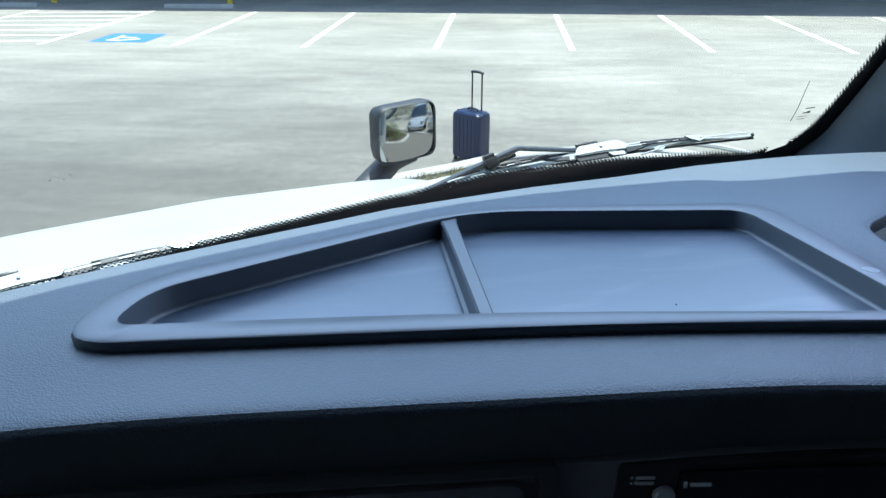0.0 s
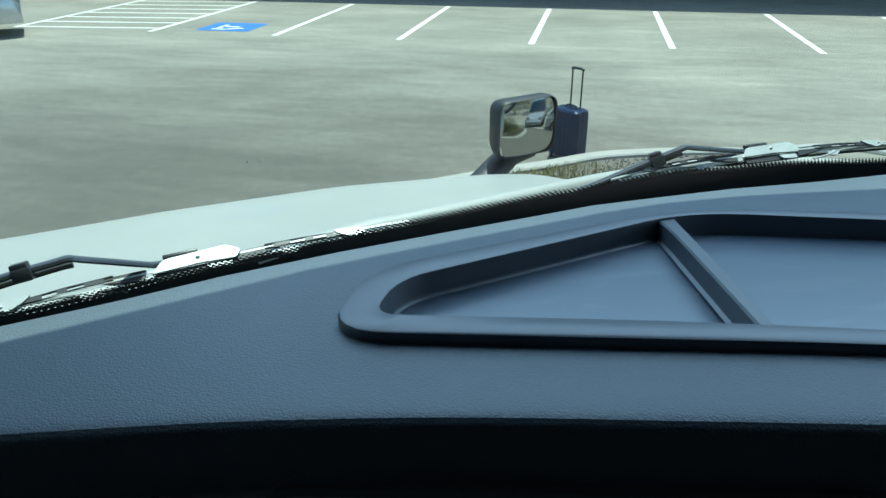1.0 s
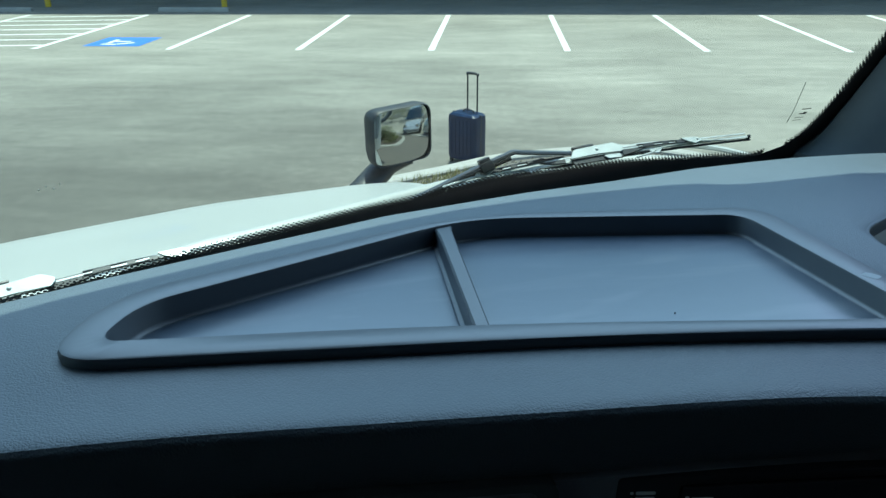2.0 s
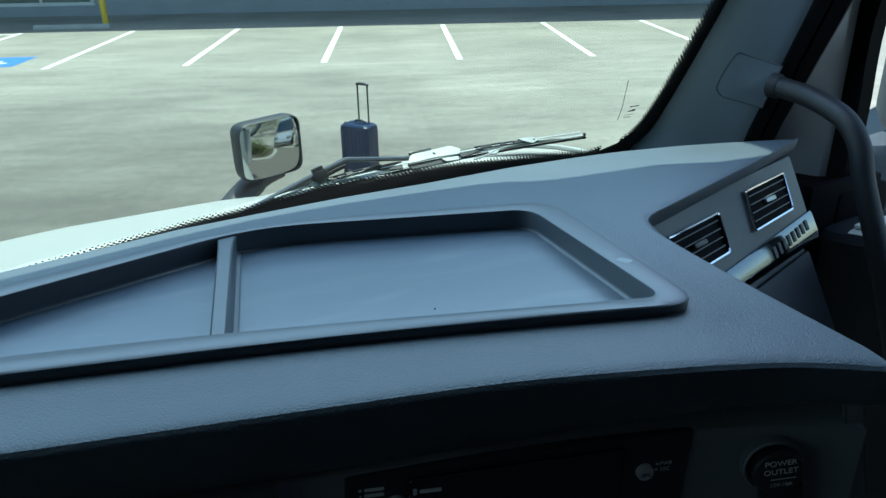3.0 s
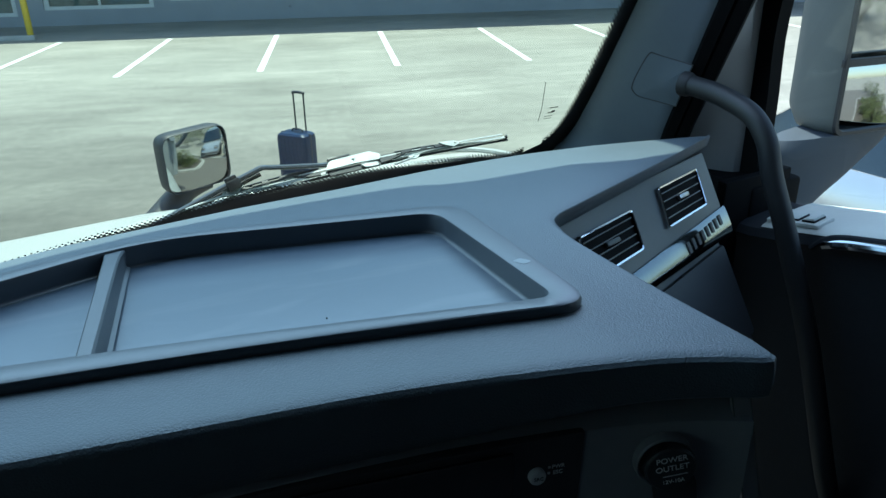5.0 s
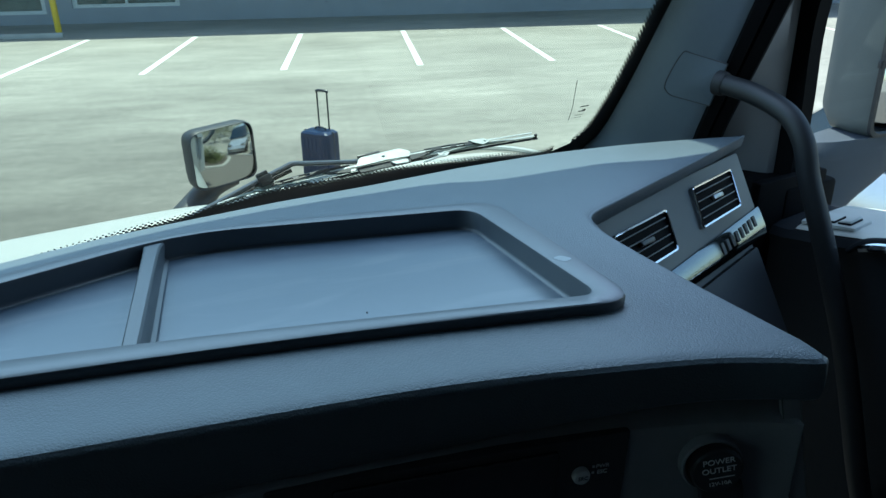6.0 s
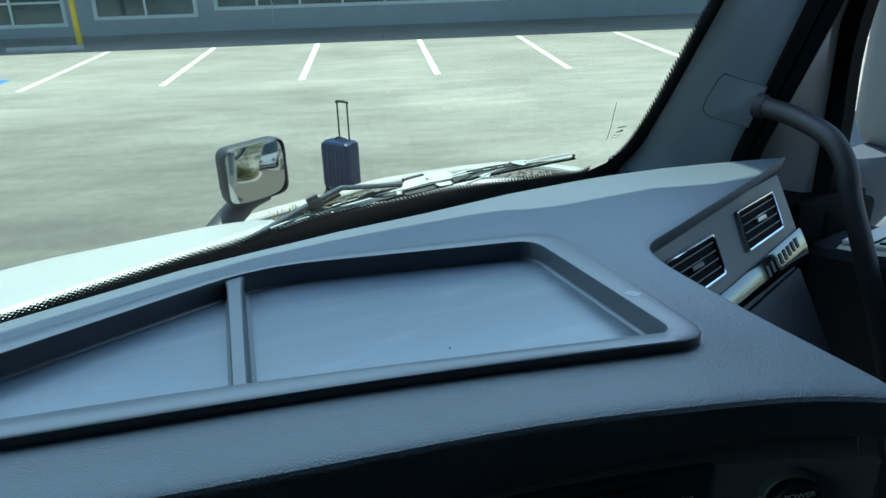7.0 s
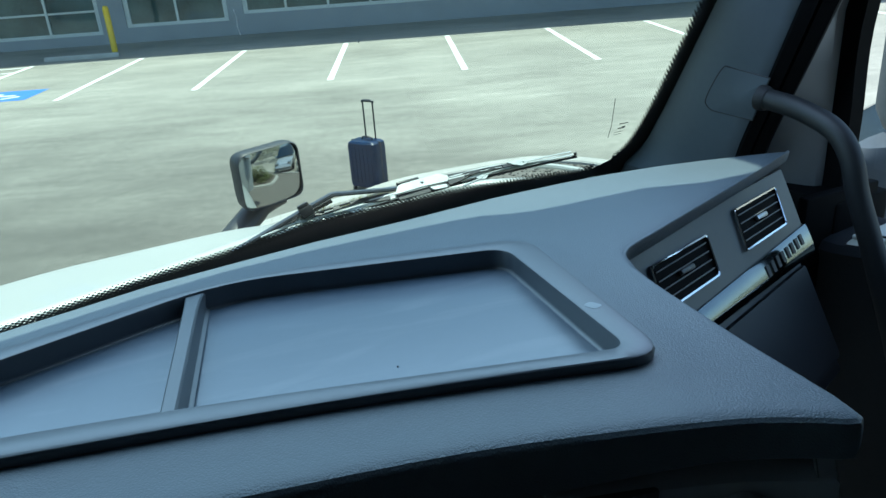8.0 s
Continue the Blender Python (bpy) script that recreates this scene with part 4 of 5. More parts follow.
single("shade_panel", bm, M_BLACK, "unseen dark panel over the windshield, added to shade the dashboard", "sun visor")

# ---- wipers ----
UPGLASS, OUTGLASS = Vector((0, -0.574, 0.819)), Vector((0, 0.819, 0.574))


def wiper(foot, joint, elbow, blade, label):
    """Arm with a hose clip, bent over to a clamp at the middle of a bridged blade; blade: its two ends and its middle."""
    w = thing("windshield_wiper", label, "wiper", foot, group="windshield wipers")
    left, mid, right = (Vector(p) for p in blade)
    dirn = (right - left).normalized()
    half = (right - left).length / 2
    sag = mid - (left + right) / 2

    def at(x, g=0.0, o=0.0):
        """A point x metres from the middle, raised g along the glass and o away from it."""
        q = x / half
        return (left + right) / 2 + dirn * x + sag * (1 - q * q) + UPGLASS * g + OUTGLASS * o

    def strip(x0, x1, g, o, wide, thick, n=10, arch=0.0):
        bm = bmesh.new()
        rows = []
        for x in np.linspace(x0, x1, n):
            k = 1 - ((2 * x - x0 - x1) / (x1 - x0)) ** 2
            c = at(x, g, o + arch * k)
            rows.append([c - OUTGLASS * wide / 2, c + OUTGLASS * wide / 2, c + OUTGLASS * wide / 2 + UPGLASS * thick, c - OUTGLASS * wide / 2 + UPGLASS * thick])
        sheet(bm, rows, True, True)
        return bm

    part("blade", strip(-half, half, -0.0045, -0.004, 0.004, 0.0026, 16), M_RUBBER, w, "black rubber blade")
    part("spine", strip(-half, half, 0.0, 0.0, 0.0050, 0.0022, 16), M_BAREMETAL, w, "bare metal blade spine")
    part("flexor", strip(-half * 0.97, half * 0.97, 0.0032, 0.006, 0.0028, 0.0016, 16), M_BAREMETAL, w, "bright metal flexor strip")
    # frame in which the clamp, the bridges and the yokes lie nearly flat
    cm = axes(at(0, 0.006, 0.013), dirn, (0, 0.85, 0.53))
    for s in (-1, 1):
        flip = cm if s > 0 else cm @ Matrix.Diagonal((-1, 1, 1, 1))
        rise = 0.0 if s > 0 else 0.003

        def flat(pts, r, lift, thick, mirrored=s):
            o = rounded([(x * mirrored, y, r) for x, y in (pts if mirrored > 0 else pts[::-1])], 2)
            bm = bmesh.new()
            plate(bm, o, cm @ Matrix.Translation((0, rise, lift)), thick, 0.0004)
            return bm

        bm = bmesh.new()
        for y0, y1 in ((-0.0035, -0.0100), (-0.0095, -0.0160)):
            tube(bm, [flip @ Vector((0.100, y0 + rise, -0.002)), flip @ Vector((0.160, (y0 + y1) / 2 + 0.0008 + rise, -0.002)), flip @ Vector((0.216, y1 + rise, -0.003))], 0.0016, 6)
        for x, y, half_w in ((0.124, -0.0080, 0.012), (0.163, -0.0095, 0.006), (0.200, -0.0120, 0.013)):
            box(bm, flip @ Vector((x, y + rise, -0.002)), (2 * half_w, 0.0065, 0.0028), cm.to_3x3())
        bridge = part("bridge", bm, M_BLACK, w, "slotted black bridge")
        part("gusset", flat([(0.058, -0.004), (0.129, -0.004), (0.127, -0.009), (0.086, -0.018), (0.062, -0.021)], 0.002, -0.002, 0.003), M_HOUSING, bridge, "dark folded gusset")
        yoke = part("yoke", flat([(0.199, -0.006), (0.236, -0.009), (0.244, -0.019), (0.226, -0.024), (0.208, -0.014)], 0.002, 0.0012, 0.0028), M_ALU, w, "silver yoke")
        bm = bmesh.new()
        bmesh.ops.create_icosphere(bm, subdivisions=2, radius=0.0024, matrix=flip @ Matrix.Translation((0.234, -0.015 + rise, 0.0012)))
        part("rivet", bm, M_BAREMETAL, yoke)
        small = part("small_yoke", flat([(0.120, -0.019), (0.140, -0.016), (0.149, -0.020), (0.138, -0.028), (0.127, -0.027)], 0.002, -0.003, 0.0026), M_ALU, w, "small silver yoke")
        bm = bmesh.new()
        bmesh.ops.create_icosphere(bm, subdivisions=1, radius=0.002, matrix=flip @ Matrix.Translation((0.133, -0.0225 + rise, -0.003)))
        part("rivet", bm, M_BAREMETAL, small)
        for pts in (((0.136, -0.020), (0.170, -0.0165), (0.222, -0.0165)), ((0.086, -0.030), (0.110, -0.027), (0.130, -0.024)), ((0.236, -0.017), (0.262, -0.019), (0.305, -0.026))):
            bm = bmesh.new()
            tube(bm, spline([flip @ Vector((x, y + rise, -0.004)) for x, y in pts], 4), 0.0019, 6)
            part("claw", bm, M_BAREMETAL, w, "curved metal claw")
        tip = bmesh.new()
        box(tip, at(s * (half - 0.004), 0.0, 0.0), (0.006, 0.012, 0.006), axes((0, 0, 0), dirn, UPGLASS).to_3x3(), 0.002)
        part("end_cap", tip, M_BLACK, w)
    # folded clamp plate over the middle
    bm = bmesh.new()
    plate(bm, rounded([(-0.052, -0.013, 0.002), (0.011, -0.0115, 0.004), (0.060, -0.014, 0.003), (0.068, -0.003, 0.005), (0.050, 0.009, 0.005), (0.007, 0.008, 0.006), (-0.036, 0.006, 0.006)], 3), cm @ Matrix.Translation((0, 0, 0.002)), 0.003, 0.0006)
    clamp = part("clamp", bm, M_ALU, w, "silver blade clamp")
    # the silver clamp's underside shadow, put into a dark material
    bm = bmesh.new()
    plate(bm, rounded([(-0.046, -0.024, 0.003), (0.060, -0.024, 0.003), (0.062, -0.012, 0.003), (-0.048, -0.012, 0.003)], 2), cm @ Matrix.Translation((0, 0, -0.003)), 0.003)
    part("clamp_underside_shade", bm, M_HOUSING, clamp, "lower flange coloured dark as the clamp's underside shadow")
    bm = bmesh.new()
    plate(bm, rounded([(0.025, -0.0245, 0.003), (0.053, -0.0265, 0.003), (0.054, -0.0175, 0.003), (0.018, -0.016, 0.003)], 2), cm @ Matrix.Translation((0, 0, 0.001)), 0.0025, 0.0004)
    part("clamp_tab", bm, M_ALU, clamp, "folded silver tab")
    bm = bmesh.new()
    bmesh.ops.create_icosphere(bm, subdivisions=2, radius=0.0034, matrix=cm @ Matrix.Translation((0.010, -0.001, 0.0018)))
    part("rivet", bm, M_BAREMETAL, clamp)
    bm = bmesh.new()
    box(bm, cm @ Vector((-0.012, 0.0125, -0.003)), (0.046, 0.005, 0.006), cm.to_3x3(), 0.001)
    part("clip", bm, M_BLACK, clamp)
    # arm: flat dark bar
    bm = bmesh.new()
    knee = [Vector(joint).lerp(Vector(elbow), 0.75), Vector(elbow), Vector(elbow).lerp(cm @ Vector((-0.050, 0.006, -0.005)), 0.12)]
    tube(bm, [Vector(foot), Vector(joint)] + spline(knee, 3) + [cm @ Vector((-0.050, 0.006, -0.005)), cm @ Vector((-0.006, 0.002, -0.006))], 0.0072, 8, flat=0.62)
    part("arm", bm, M_WIPERARM, w, "black wiper arm")
    jm = axes(joint, Vector(elbow) - Vector(joint), (0, 0.3, 1))
    bm = bmesh.new()
    box(bm, (jm @ Matrix.Translation((0, -0.004, 0))).translation, (0.023, 0.017, 0.021), jm.to_3x3(), 0.002)
    box(bm, (jm @ Matrix.Translation((-0.001, 0.007, 0))).translation, (0.020, 0.008, 0.018), jm.to_3x3(), 0.002)
    part("hose_clip", bm, M_BLACK, w, "black plastic hose clip")
    bm = bmesh.new()
    tube(bm, spline([Vector(foot) - UPGLASS * 0.012, Vector(joint) - UPGLASS * 0.016, Vector(elbow) - UPGLASS * 0.016], 5), 0.004, 7)
    part("washer_hose", bm, M_RUBBER, w, "thin black washer hose")
    return w


wiper((0.44, 1.185, 2.135), (0.573, 1.194, 2.180), (0.622, 1.192, 2.197), ((0.4988, 1.180, 2.150), (0.7908, 1.218, 2.1617), (1.160, 1.251, 2.157)), "black windshield wiper with silver blade clamp resting on the glass")
wiper((-0.62, 0.94, 2.10), (-0.342, 1.005, 2.153), (-0.289, 1.013, 2.162), ((-0.49, 0.993, 2.080), (-0.157, 1.0691, 2.1081), (0.160, 1.120, 2.127)), "black windshield wiper with silver blade clamp resting on the glass")

# ---- hood ----
hood = thing("truck_hood", "glossy white sloping truck hood in front of the windshield", "hood", (-0.3, 1.9, 1.6))
BROW = [(-2.0, 1.70), (-0.757, 1.98), (-0.367, 2.10), (0.1, 2.205), (0.53, 2.228), (0.65, 2.216), (0.75, 2.182), (0.844, 2.128), (0.88, 2.08)]
bm = bmesh.new()
rows = []
for u in list(np.linspace(-1.9, 0.55, 30)) + [0.62, 0.68, 0.73, 0.77, 0.80, 0.825, 0.845, 0.86]:
    g, br = lerp(GLASS, u) + 0.09, lerp(BROW, u)
    drop = 0.0 if u < 0.70 else 0.08 * ((u - 0.70) / 0.16) ** 2
    row = []
    for k in range(12):
        s = k / 11
        row.append((u, g + (br - g) * s, 2.055 - 0.255 * s - drop * (0.4 + 0.6 * s)))
    for dv, dz in ((0.06, -0.027), (0.14, -0.072), (0.25, -0.145), (0.45, -0.30), (0.7, -0.55), (0.8, -1.0)):
        row.append((u, br + dv, 1.80 + dz - drop))
    rows.append(row)
e = rows[-1]
rows.append([(p[0] + 0.03, p[1], p[2] - 0.06) for p in e])
rows.append([(p[0] + 0.05, p[1], p[2] - 0.45) for p in e])
sheet(bm, rows)
part("hood_panel", bm, M_WHITE, hood)
bm = bmesh.new()
sheet(bm, [[(u, lerp(GLASS, u) + 0.012 + 0.085 * s, 2.03 + 0.03 * s - 0.03 * (s > 0.9)) for s in (0, 0.5, 0.95, 1.0)] for u in np.linspace(-1.9, 1.33, 40)])
part("cowl", bm, M_RUBBER, hood, "black cowl panel under the wipers")
# rounded rear lip of the hood, with a grey strip between it and the glass
HOODLIP = spline([(-0.5, 1.00, 2.055), (-0.2, 1.11, 2.075), (0.06, 1.214, 2.09), (0.165, 1.251, 2.09), (0.27, 1.284, 2.09), (0.385, 1.321, 2.09), (0.48, 1.353, 2.09), (0.60, 1.388, 2.09), (0.76, 1.420, 2.09), (0.86, 1.425, 2.09), (0.985, 1.405, 2.09), (1.12, 1.342, 2.09), (1.24, 1.280, 2.085)], 5)
bm = bmesh.new()
sheet(bm, [[p + Vector(d) for d in ((0, 0.075, -0.045), (0, 0.030, -0.012), (0, 0.012, -0.001), (0, 0.004, -0.0005), (0, -0.004, -0.003), (0, -0.010, -0.0075), (0, -0.013, -0.014))] for p in HOODLIP])
part("rear_lip", bm, M_WHITE, hood, "rounded white rear lip of the hood")
bm = bmesh.new()
sheet(bm, [[p + Vector((0, -0.012, -0.013)), (p.x, (p.y + lerp(GLASS, p.x) + 0.012) / 2, p.z - 0.020), (p.x, lerp(GLASS, p.x) + 0.014, p.z - 0.03)] for p in HOODLIP])
part("cowl_strip", bm, M_COWL, hood, "grey strip between the hood and the glass")
bm = bmesh.new()
tube(bm, spline([(0.84, 1.42, 2.083), (0.925, 1.445, 2.087), (1.013, 1.460, 2.089), (1.10, 1.462, 2.089), (1.20, 1.400, 2.087), (1.26, 1.31, 2.08)], 6), 0.009, 8, flat=0.7)
part("cowl_edge", bm, M_WHITE, hood, "white painted cowl edge")

# ---- hood mirror ----
def convex(bm, m, outline, c, bulge, w, z0):
    """A domed glass inside a 2D outline about c, in the frame m."""
    fine = []
    for a, b in zip(outline, outline[1:] + outline[:1]):
        steps = max(1, round((b - a).length / 0.008))
        fine += [a.lerp(b, q / steps) for q in range(steps)]
    sheet(bm, [[m @ Vector((*(c + (p - c) * k), z0 + bulge - bulge * k * k * (p - c).length_squared / (w * w))) for p in fine] for k in (1.0, 0.9, 0.78, 0.66, 0.54, 0.42, 0.3, 0.18, 0.05)], True, True)


def mirror_unit(name, label, m, w, h, depth, mat, r, bulge, group=""):
    """Shell with a recessed curved glass; m has z out of the glass."""
    base = TR.inverted() @ TR @ m.translation
    ob = thing(name, label, "mirror", tuple(base), group=group)
    o = rounded([(-w, -h, r), (w, -h, r), (w, h, r), (-w, h, r)], 6)
    bm = bmesh.new()
    sheet(bm, [[m @ Vector((p.x * k, p.y * k, z)) for p in o] for k, z in ((0.955, 0.0), (0.98, 0.004), (1.0, -0.002), (1.01, -0.02), (0.98, -depth * 0.5), (0.85, -depth * 0.85), (0.6, -depth), (0.1, -depth * 1.05))], True)
    part("shell", bm, mat, ob)
    bm = bmesh.new()
    convex(bm, m, [p * 0.965 for p in o], Vector((0, 0)), bulge, w, -0.004)
    part("glass", bm, M_MIRROR, ob, "convex mirror glass")
    return ob


hm_m = axes((0.799, 2.604, 1.831), (0.952, 0.30, 0.025), (0.0, -0.03, 1))
hoodmir = mirror_unit("hood_mirror", "black hood mirror on an arm above the white hood", hm_m, 0.124, 0.106, 0.11, M_HOUSING, 0.045, 0.012)
bm = bmesh.new()
tube(bm, spline([(0.84, 2.71, 1.725), (0.75, 2.69, 1.695), (0.64, 2.61, 1.640), (0.52, 2.53, 1.575)], 5), [0.052] * 6 + [0.058] * 10, 14, flat=0.7)
part("arm", bm, M_HOUSING, hoodmir, "black mirror arm")

# ---- side mirror ----
sm_m = axes((2.215, 1.075, 2.42), (0.99, -0.16, 0.0), (0.09, 0.0, 1))
side = thing("side_mirror", "large grey side mirror with two glasses outside the window", "mirror", (2.17, 1.1, 2.06))
o = rounded([(-0.185, -0.36, 0.05), (0.185, -0.36, 0.05), (0.185, 0.36, 0.05), (-0.185, 0.36, 0.05)], 6)
bm = bmesh.new()
sheet(bm, [[sm_m @ Vector((p.x * k, p.y * (1 - (1 - k) * 0.5), z)) for p in o] for k, z in ((0.93, -0.004), (0.97, 0.008), (1.0, 0.0), (1.02, -0.05), (1.0, -0.12), (0.85, -0.17), (0.5, -0.19), (0.1, -0.195))], True)
part("shell", bm, M_HOUSEGREY, side)
for y0, y1, bul, nm in ((-0.345, -0.183, 0.030, "lower_glass"), (-0.172, 0.345, 0.002, "upper_glass")):
    q = rounded([(-0.172, y0, 0.03), (0.172, y0, 0.03), (0.172, y1, 0.012), (-0.172, y1, 0.012)], 5)
    c = Vector((0, (y0 + y1) / 2))
    bm = bmesh.new()
    tilt = Matrix.Rotation(radians(-8), 4, "Y") if bul > 0.01 else Matrix.Translation((0, 0, -0.008)) @ Matrix.Rotation(radians(3.5), 4, "X")
    convex(bm, sm_m @ tilt, q, c, bul, 0.17, 0.002 - bul * 0.8)
    part(nm, bm, M_MIRROR, side, "mirror glass")
bm = bmesh.new()
rim_in = rounded([(-0.170, -0.343, 0.03), (0.170, -0.343, 0.03), (0.170, 0.343, 0.03), (-0.170, 0.343, 0.03)], 6)
sheet(bm, [[sm_m @ Vector((p.x * k, p.y * (1 - (1 - k) * 0.5), z)) for p in rim_in] for k, z in ((1.08, 0.004), (1.07, 0.012), (1.02, 0.013), (1.0, 0.003))], True)
part("glass_rim", bm, M_BLACK, side, "black rim round the glass")
bm = bmesh.new()
plate(bm, rounded([(-0.185, -0.187, 0.002), (0.185, -0.187, 0.002), (0.185, -0.168, 0.002), (-0.185, -0.168, 0.002)], 2), sm_m @ Matrix.Translation((0, 0, 0.010)), 0.012, 0.002)
part("divider_bar", bm, M_BLACK, side)
bm = bmesh.new()
rows = []
for z in np.linspace(2.066, 1.84, 15):
    a = lerp([(1.80, 1.90), (1.87, 1.893), (1.95, 1.872), (2.02, 1.850), (2.045, 1.855), (2.066, 1.885)], z)
    b = lerp([(1.80, 1.95), (1.86, 1.97), (1.893, 2.046), (1.944, 2.187), (2.005, 2.32), (2.06, 2.40), (2.12, 2.40)], z)
    rows.append([Vector(((a + b) / 2 + (b - a) / 2 * math.cos(t), 1.145 + 0.06 * math.sin(t), z)) for t in np.linspace(0, 2 * math.pi, 22, endpoint=False)])
sheet(bm, rows, True, True)
tube(bm, [(1.925, 1.145, 1.87), (1.75, 1.06, 1.72), (1.55, 0.98, 1.66)], 0.05, 12)
part("mirror_arm", bm, M_ARM, side, "broad grey mirror arm")

# ---- outside: ground and markings ----
bm = bmesh.new()
sheet(bm, [[(x, y, 0) for y in (-900, -100, -20, 0, 10, 30, 100, 900)] for x in (-900, -100, -20, 0, 20, 100, 900)])
single("ground", bm, M_ASPHALT, "pale worn asphalt of a car park", "ground", m=EARTH, kind="structure", smooth=0)


def stripe(name, x0, y0, x1, y1, w, mat, label, h=0.004):
    d = Vector((x1 - x0, y1 - y0)).normalized() * (w / 2)
    bm = bmesh.new()
    sheet(bm, [[(x0 + d.y, y0 - d.x, h), (x1 + d.y, y1 - d.x, h)], [(x0 - d.y, y0 + d.x, h), (x1 - d.y, y1 + d.x, h)]])
    return single(name, bm, mat, label, "road marking", m=EARTH, group="painted lines", kind="structure", smooth=0)


for k in range(-2, 9):
    x = -1.236 + 2.74 * k
    stripe("stall_line", x, 15.38, x, 20.97, 0.13, M_PAINT, "white painted parking stall line on asphalt")
stripe("stall_line", -9.62, 15.38, -9.62, 20.97, 0.13, M_PAINT, "white painted parking stall line on asphalt")
stripe("stall_line", -13.0, 15.38, -13.0, 20.97, 0.13, M_PAINT, "white painted parking stall line on asphalt")
for k in range(7):
    y = 15.5 + 0.82 * k
    stripe("hatch_line", -12.95, y, -9.68, y + 0.35, 0.11, M_PAINT, "white painted hatching beside the stall")
bm = bmesh.new()
sheet(bm, [[(x, y, 0.004) for y in (15.75, 16.95)] for x in (-8.75, -7.5)])
single("accessible_marking", bm, M_BLUE, "blue painted square with a white symbol on asphalt", "road marking", m=EARTH, kind="structure", smooth=0)
for x0, y0, x1, y1 in ((-8.35, 16.1, -8.35, 16.6), (-8.35, 16.35, -7.95, 16.35), (-8.1, 16.0, -7.8, 16.2), (-8.45, 16.0, -8.1, 15.95)):
    stripe("symbol_stroke", x0, y0, x1, y1, 0.11, M_PAINT, "white painted symbol stroke", 0.008)

for x in (-8.6, -14.45):
    bm = bmesh.new()
    prof = [(-0.075, 0.0), (-0.07, 0.08), (-0.045, 0.115), (0.045, 0.115), (0.07, 0.08), (0.075, 0.0)]
    sheet(bm, [[(x + s * 1.02, 21.75 + py * (1.0 if abs(s) < 0.99 else 0.9), pz * (1.0 if abs(s) < 0.99 else 0.85)) for py, pz in prof] for s in (-1, -0.97, 0, 0.97, 1)], False, True)
    single("wheel_stop", bm, M_CONCRETE, "pale concrete wheel stop at the head of the stall", "wheel stop", m=EARTH, group="wheel stops")
for x in (-8.1, -13.6):
    bm = bmesh.new()
    prof = [(0.085, 0.0), (0.085, 1.2), (0.075, 1.25), (0.045, 1.28), (0.008, 1.29)]
    sheet(bm, [[(x + math.cos(2 * math.pi * k / 20) * r, 22.9 + math.sin(2 * math.pi * k / 20) * r, z) for k in range(20)] for r, z in prof], True, True)
    single("bollard", bm, M_YELLOW, "yellow steel bollard in front of the building", "bollard", m=EARTH, group="bollards")

# ---- building across the car park ----
bld = thing("building", "long grey commercial building with wide gridded windows", "building", (0, 30, 0), m=EARTH)
WY, HT = 25.0, 7.0
OPEN = [(-19.0, -9.1, 0.30, 3.9, 6, 5), (-8.33, -5.13, 0.45, 3.3, 2, 3), (-4.65, 4.75, 0.62, 3.3, 7, 3), (5.6, 14.8, 0.62, 3.3, 7, 3), (15.6, 26.0, 0.62, 3.3, 8, 3)]
bm = bmesh.new()
xs = [-40.0] + [v for o in OPEN for v in o[:2]] + [45.0]
for i in range(0, len(xs), 2):
    box(bm, ((xs[i] + xs[i + 1]) / 2, WY + 0.2, HT / 2), (xs[i + 1] - xs[i], 0.4, HT))
for x0, x1, z0, z1, nx, nz in OPEN:
    box(bm, ((x0 + x1) / 2, WY + 0.2, z0 / 2), (x1 - x0, 0.4, z0))
    box(bm, ((x0 + x1) / 2, WY + 0.2, (z1 + HT) / 2), (x1 - x0, 0.4, HT - z1))
box(bm, (2.5, WY + 16, HT / 2 - 0.2), (85, 0.4, HT - 0.4))
part("wall", bm, M_WALL, bld, smooth=0)
bm = bmesh.new()
box(bm, (2.5, WY + 8.2, HT - 0.1), (85, 15.6, 0.2))
box(bm, (2.5, WY + 0.15, HT + 0.05), (85.2, 0.5, 0.1))
part("roof", bm, M_FRAME, bld, smooth=0)
# unseen slab added to cast the shaded band of ground along the wall
bm = bmesh.new()
box(bm, (2.5, WY - 1.34, 4.6), (85, 2.68, 0.25))
part("shade_slab", bm, M_FRAME, bld, smooth=0)
for x0, x1, z0, z1, nx, nz in OPEN:
    bm = bmesh.new()
    for x, w in [(x0 + 0.07, 0.14), (x1 - 0.07, 0.14)] + [(x0 + (x1 - x0) * k / nx, 0.07) for k in range(1, nx)]:
        box(bm, (x, WY + 0.12, (z0 + z1) / 2), (w, 0.1, z1 - z0))
    for z, w in [(z0 + 0.05, 0.1), (z1 - 0.05, 0.1)] + [(z0 + (z1 - z0) * k / nz, 0.06) for k in range(1, nz)]:
        box(bm, ((x0 + x1) / 2, WY + 0.118, z), (x1 - x0 - 0.02, 0.09, w))
    win = part("window", bm, M_FRAME, bld, "light metal window grid", smooth=0)
    for i in range(nx):
        for j in range(nz):
            bm = bmesh.new()
            a, b = x0 + (x1 - x0) * i / nx, x0 + (x1 - x0) * (i + 1) / nx
            c, d = z0 + (z1 - z0) * j / nz, z0 + (z1 - z0) * (j + 1) / nz
            box(bm, ((a + b) / 2, WY + 0.15, (c + d) / 2), (b - a, 0.02, d - c))
            part("pane", bm, M_DARKGLASS, win, smooth=0)

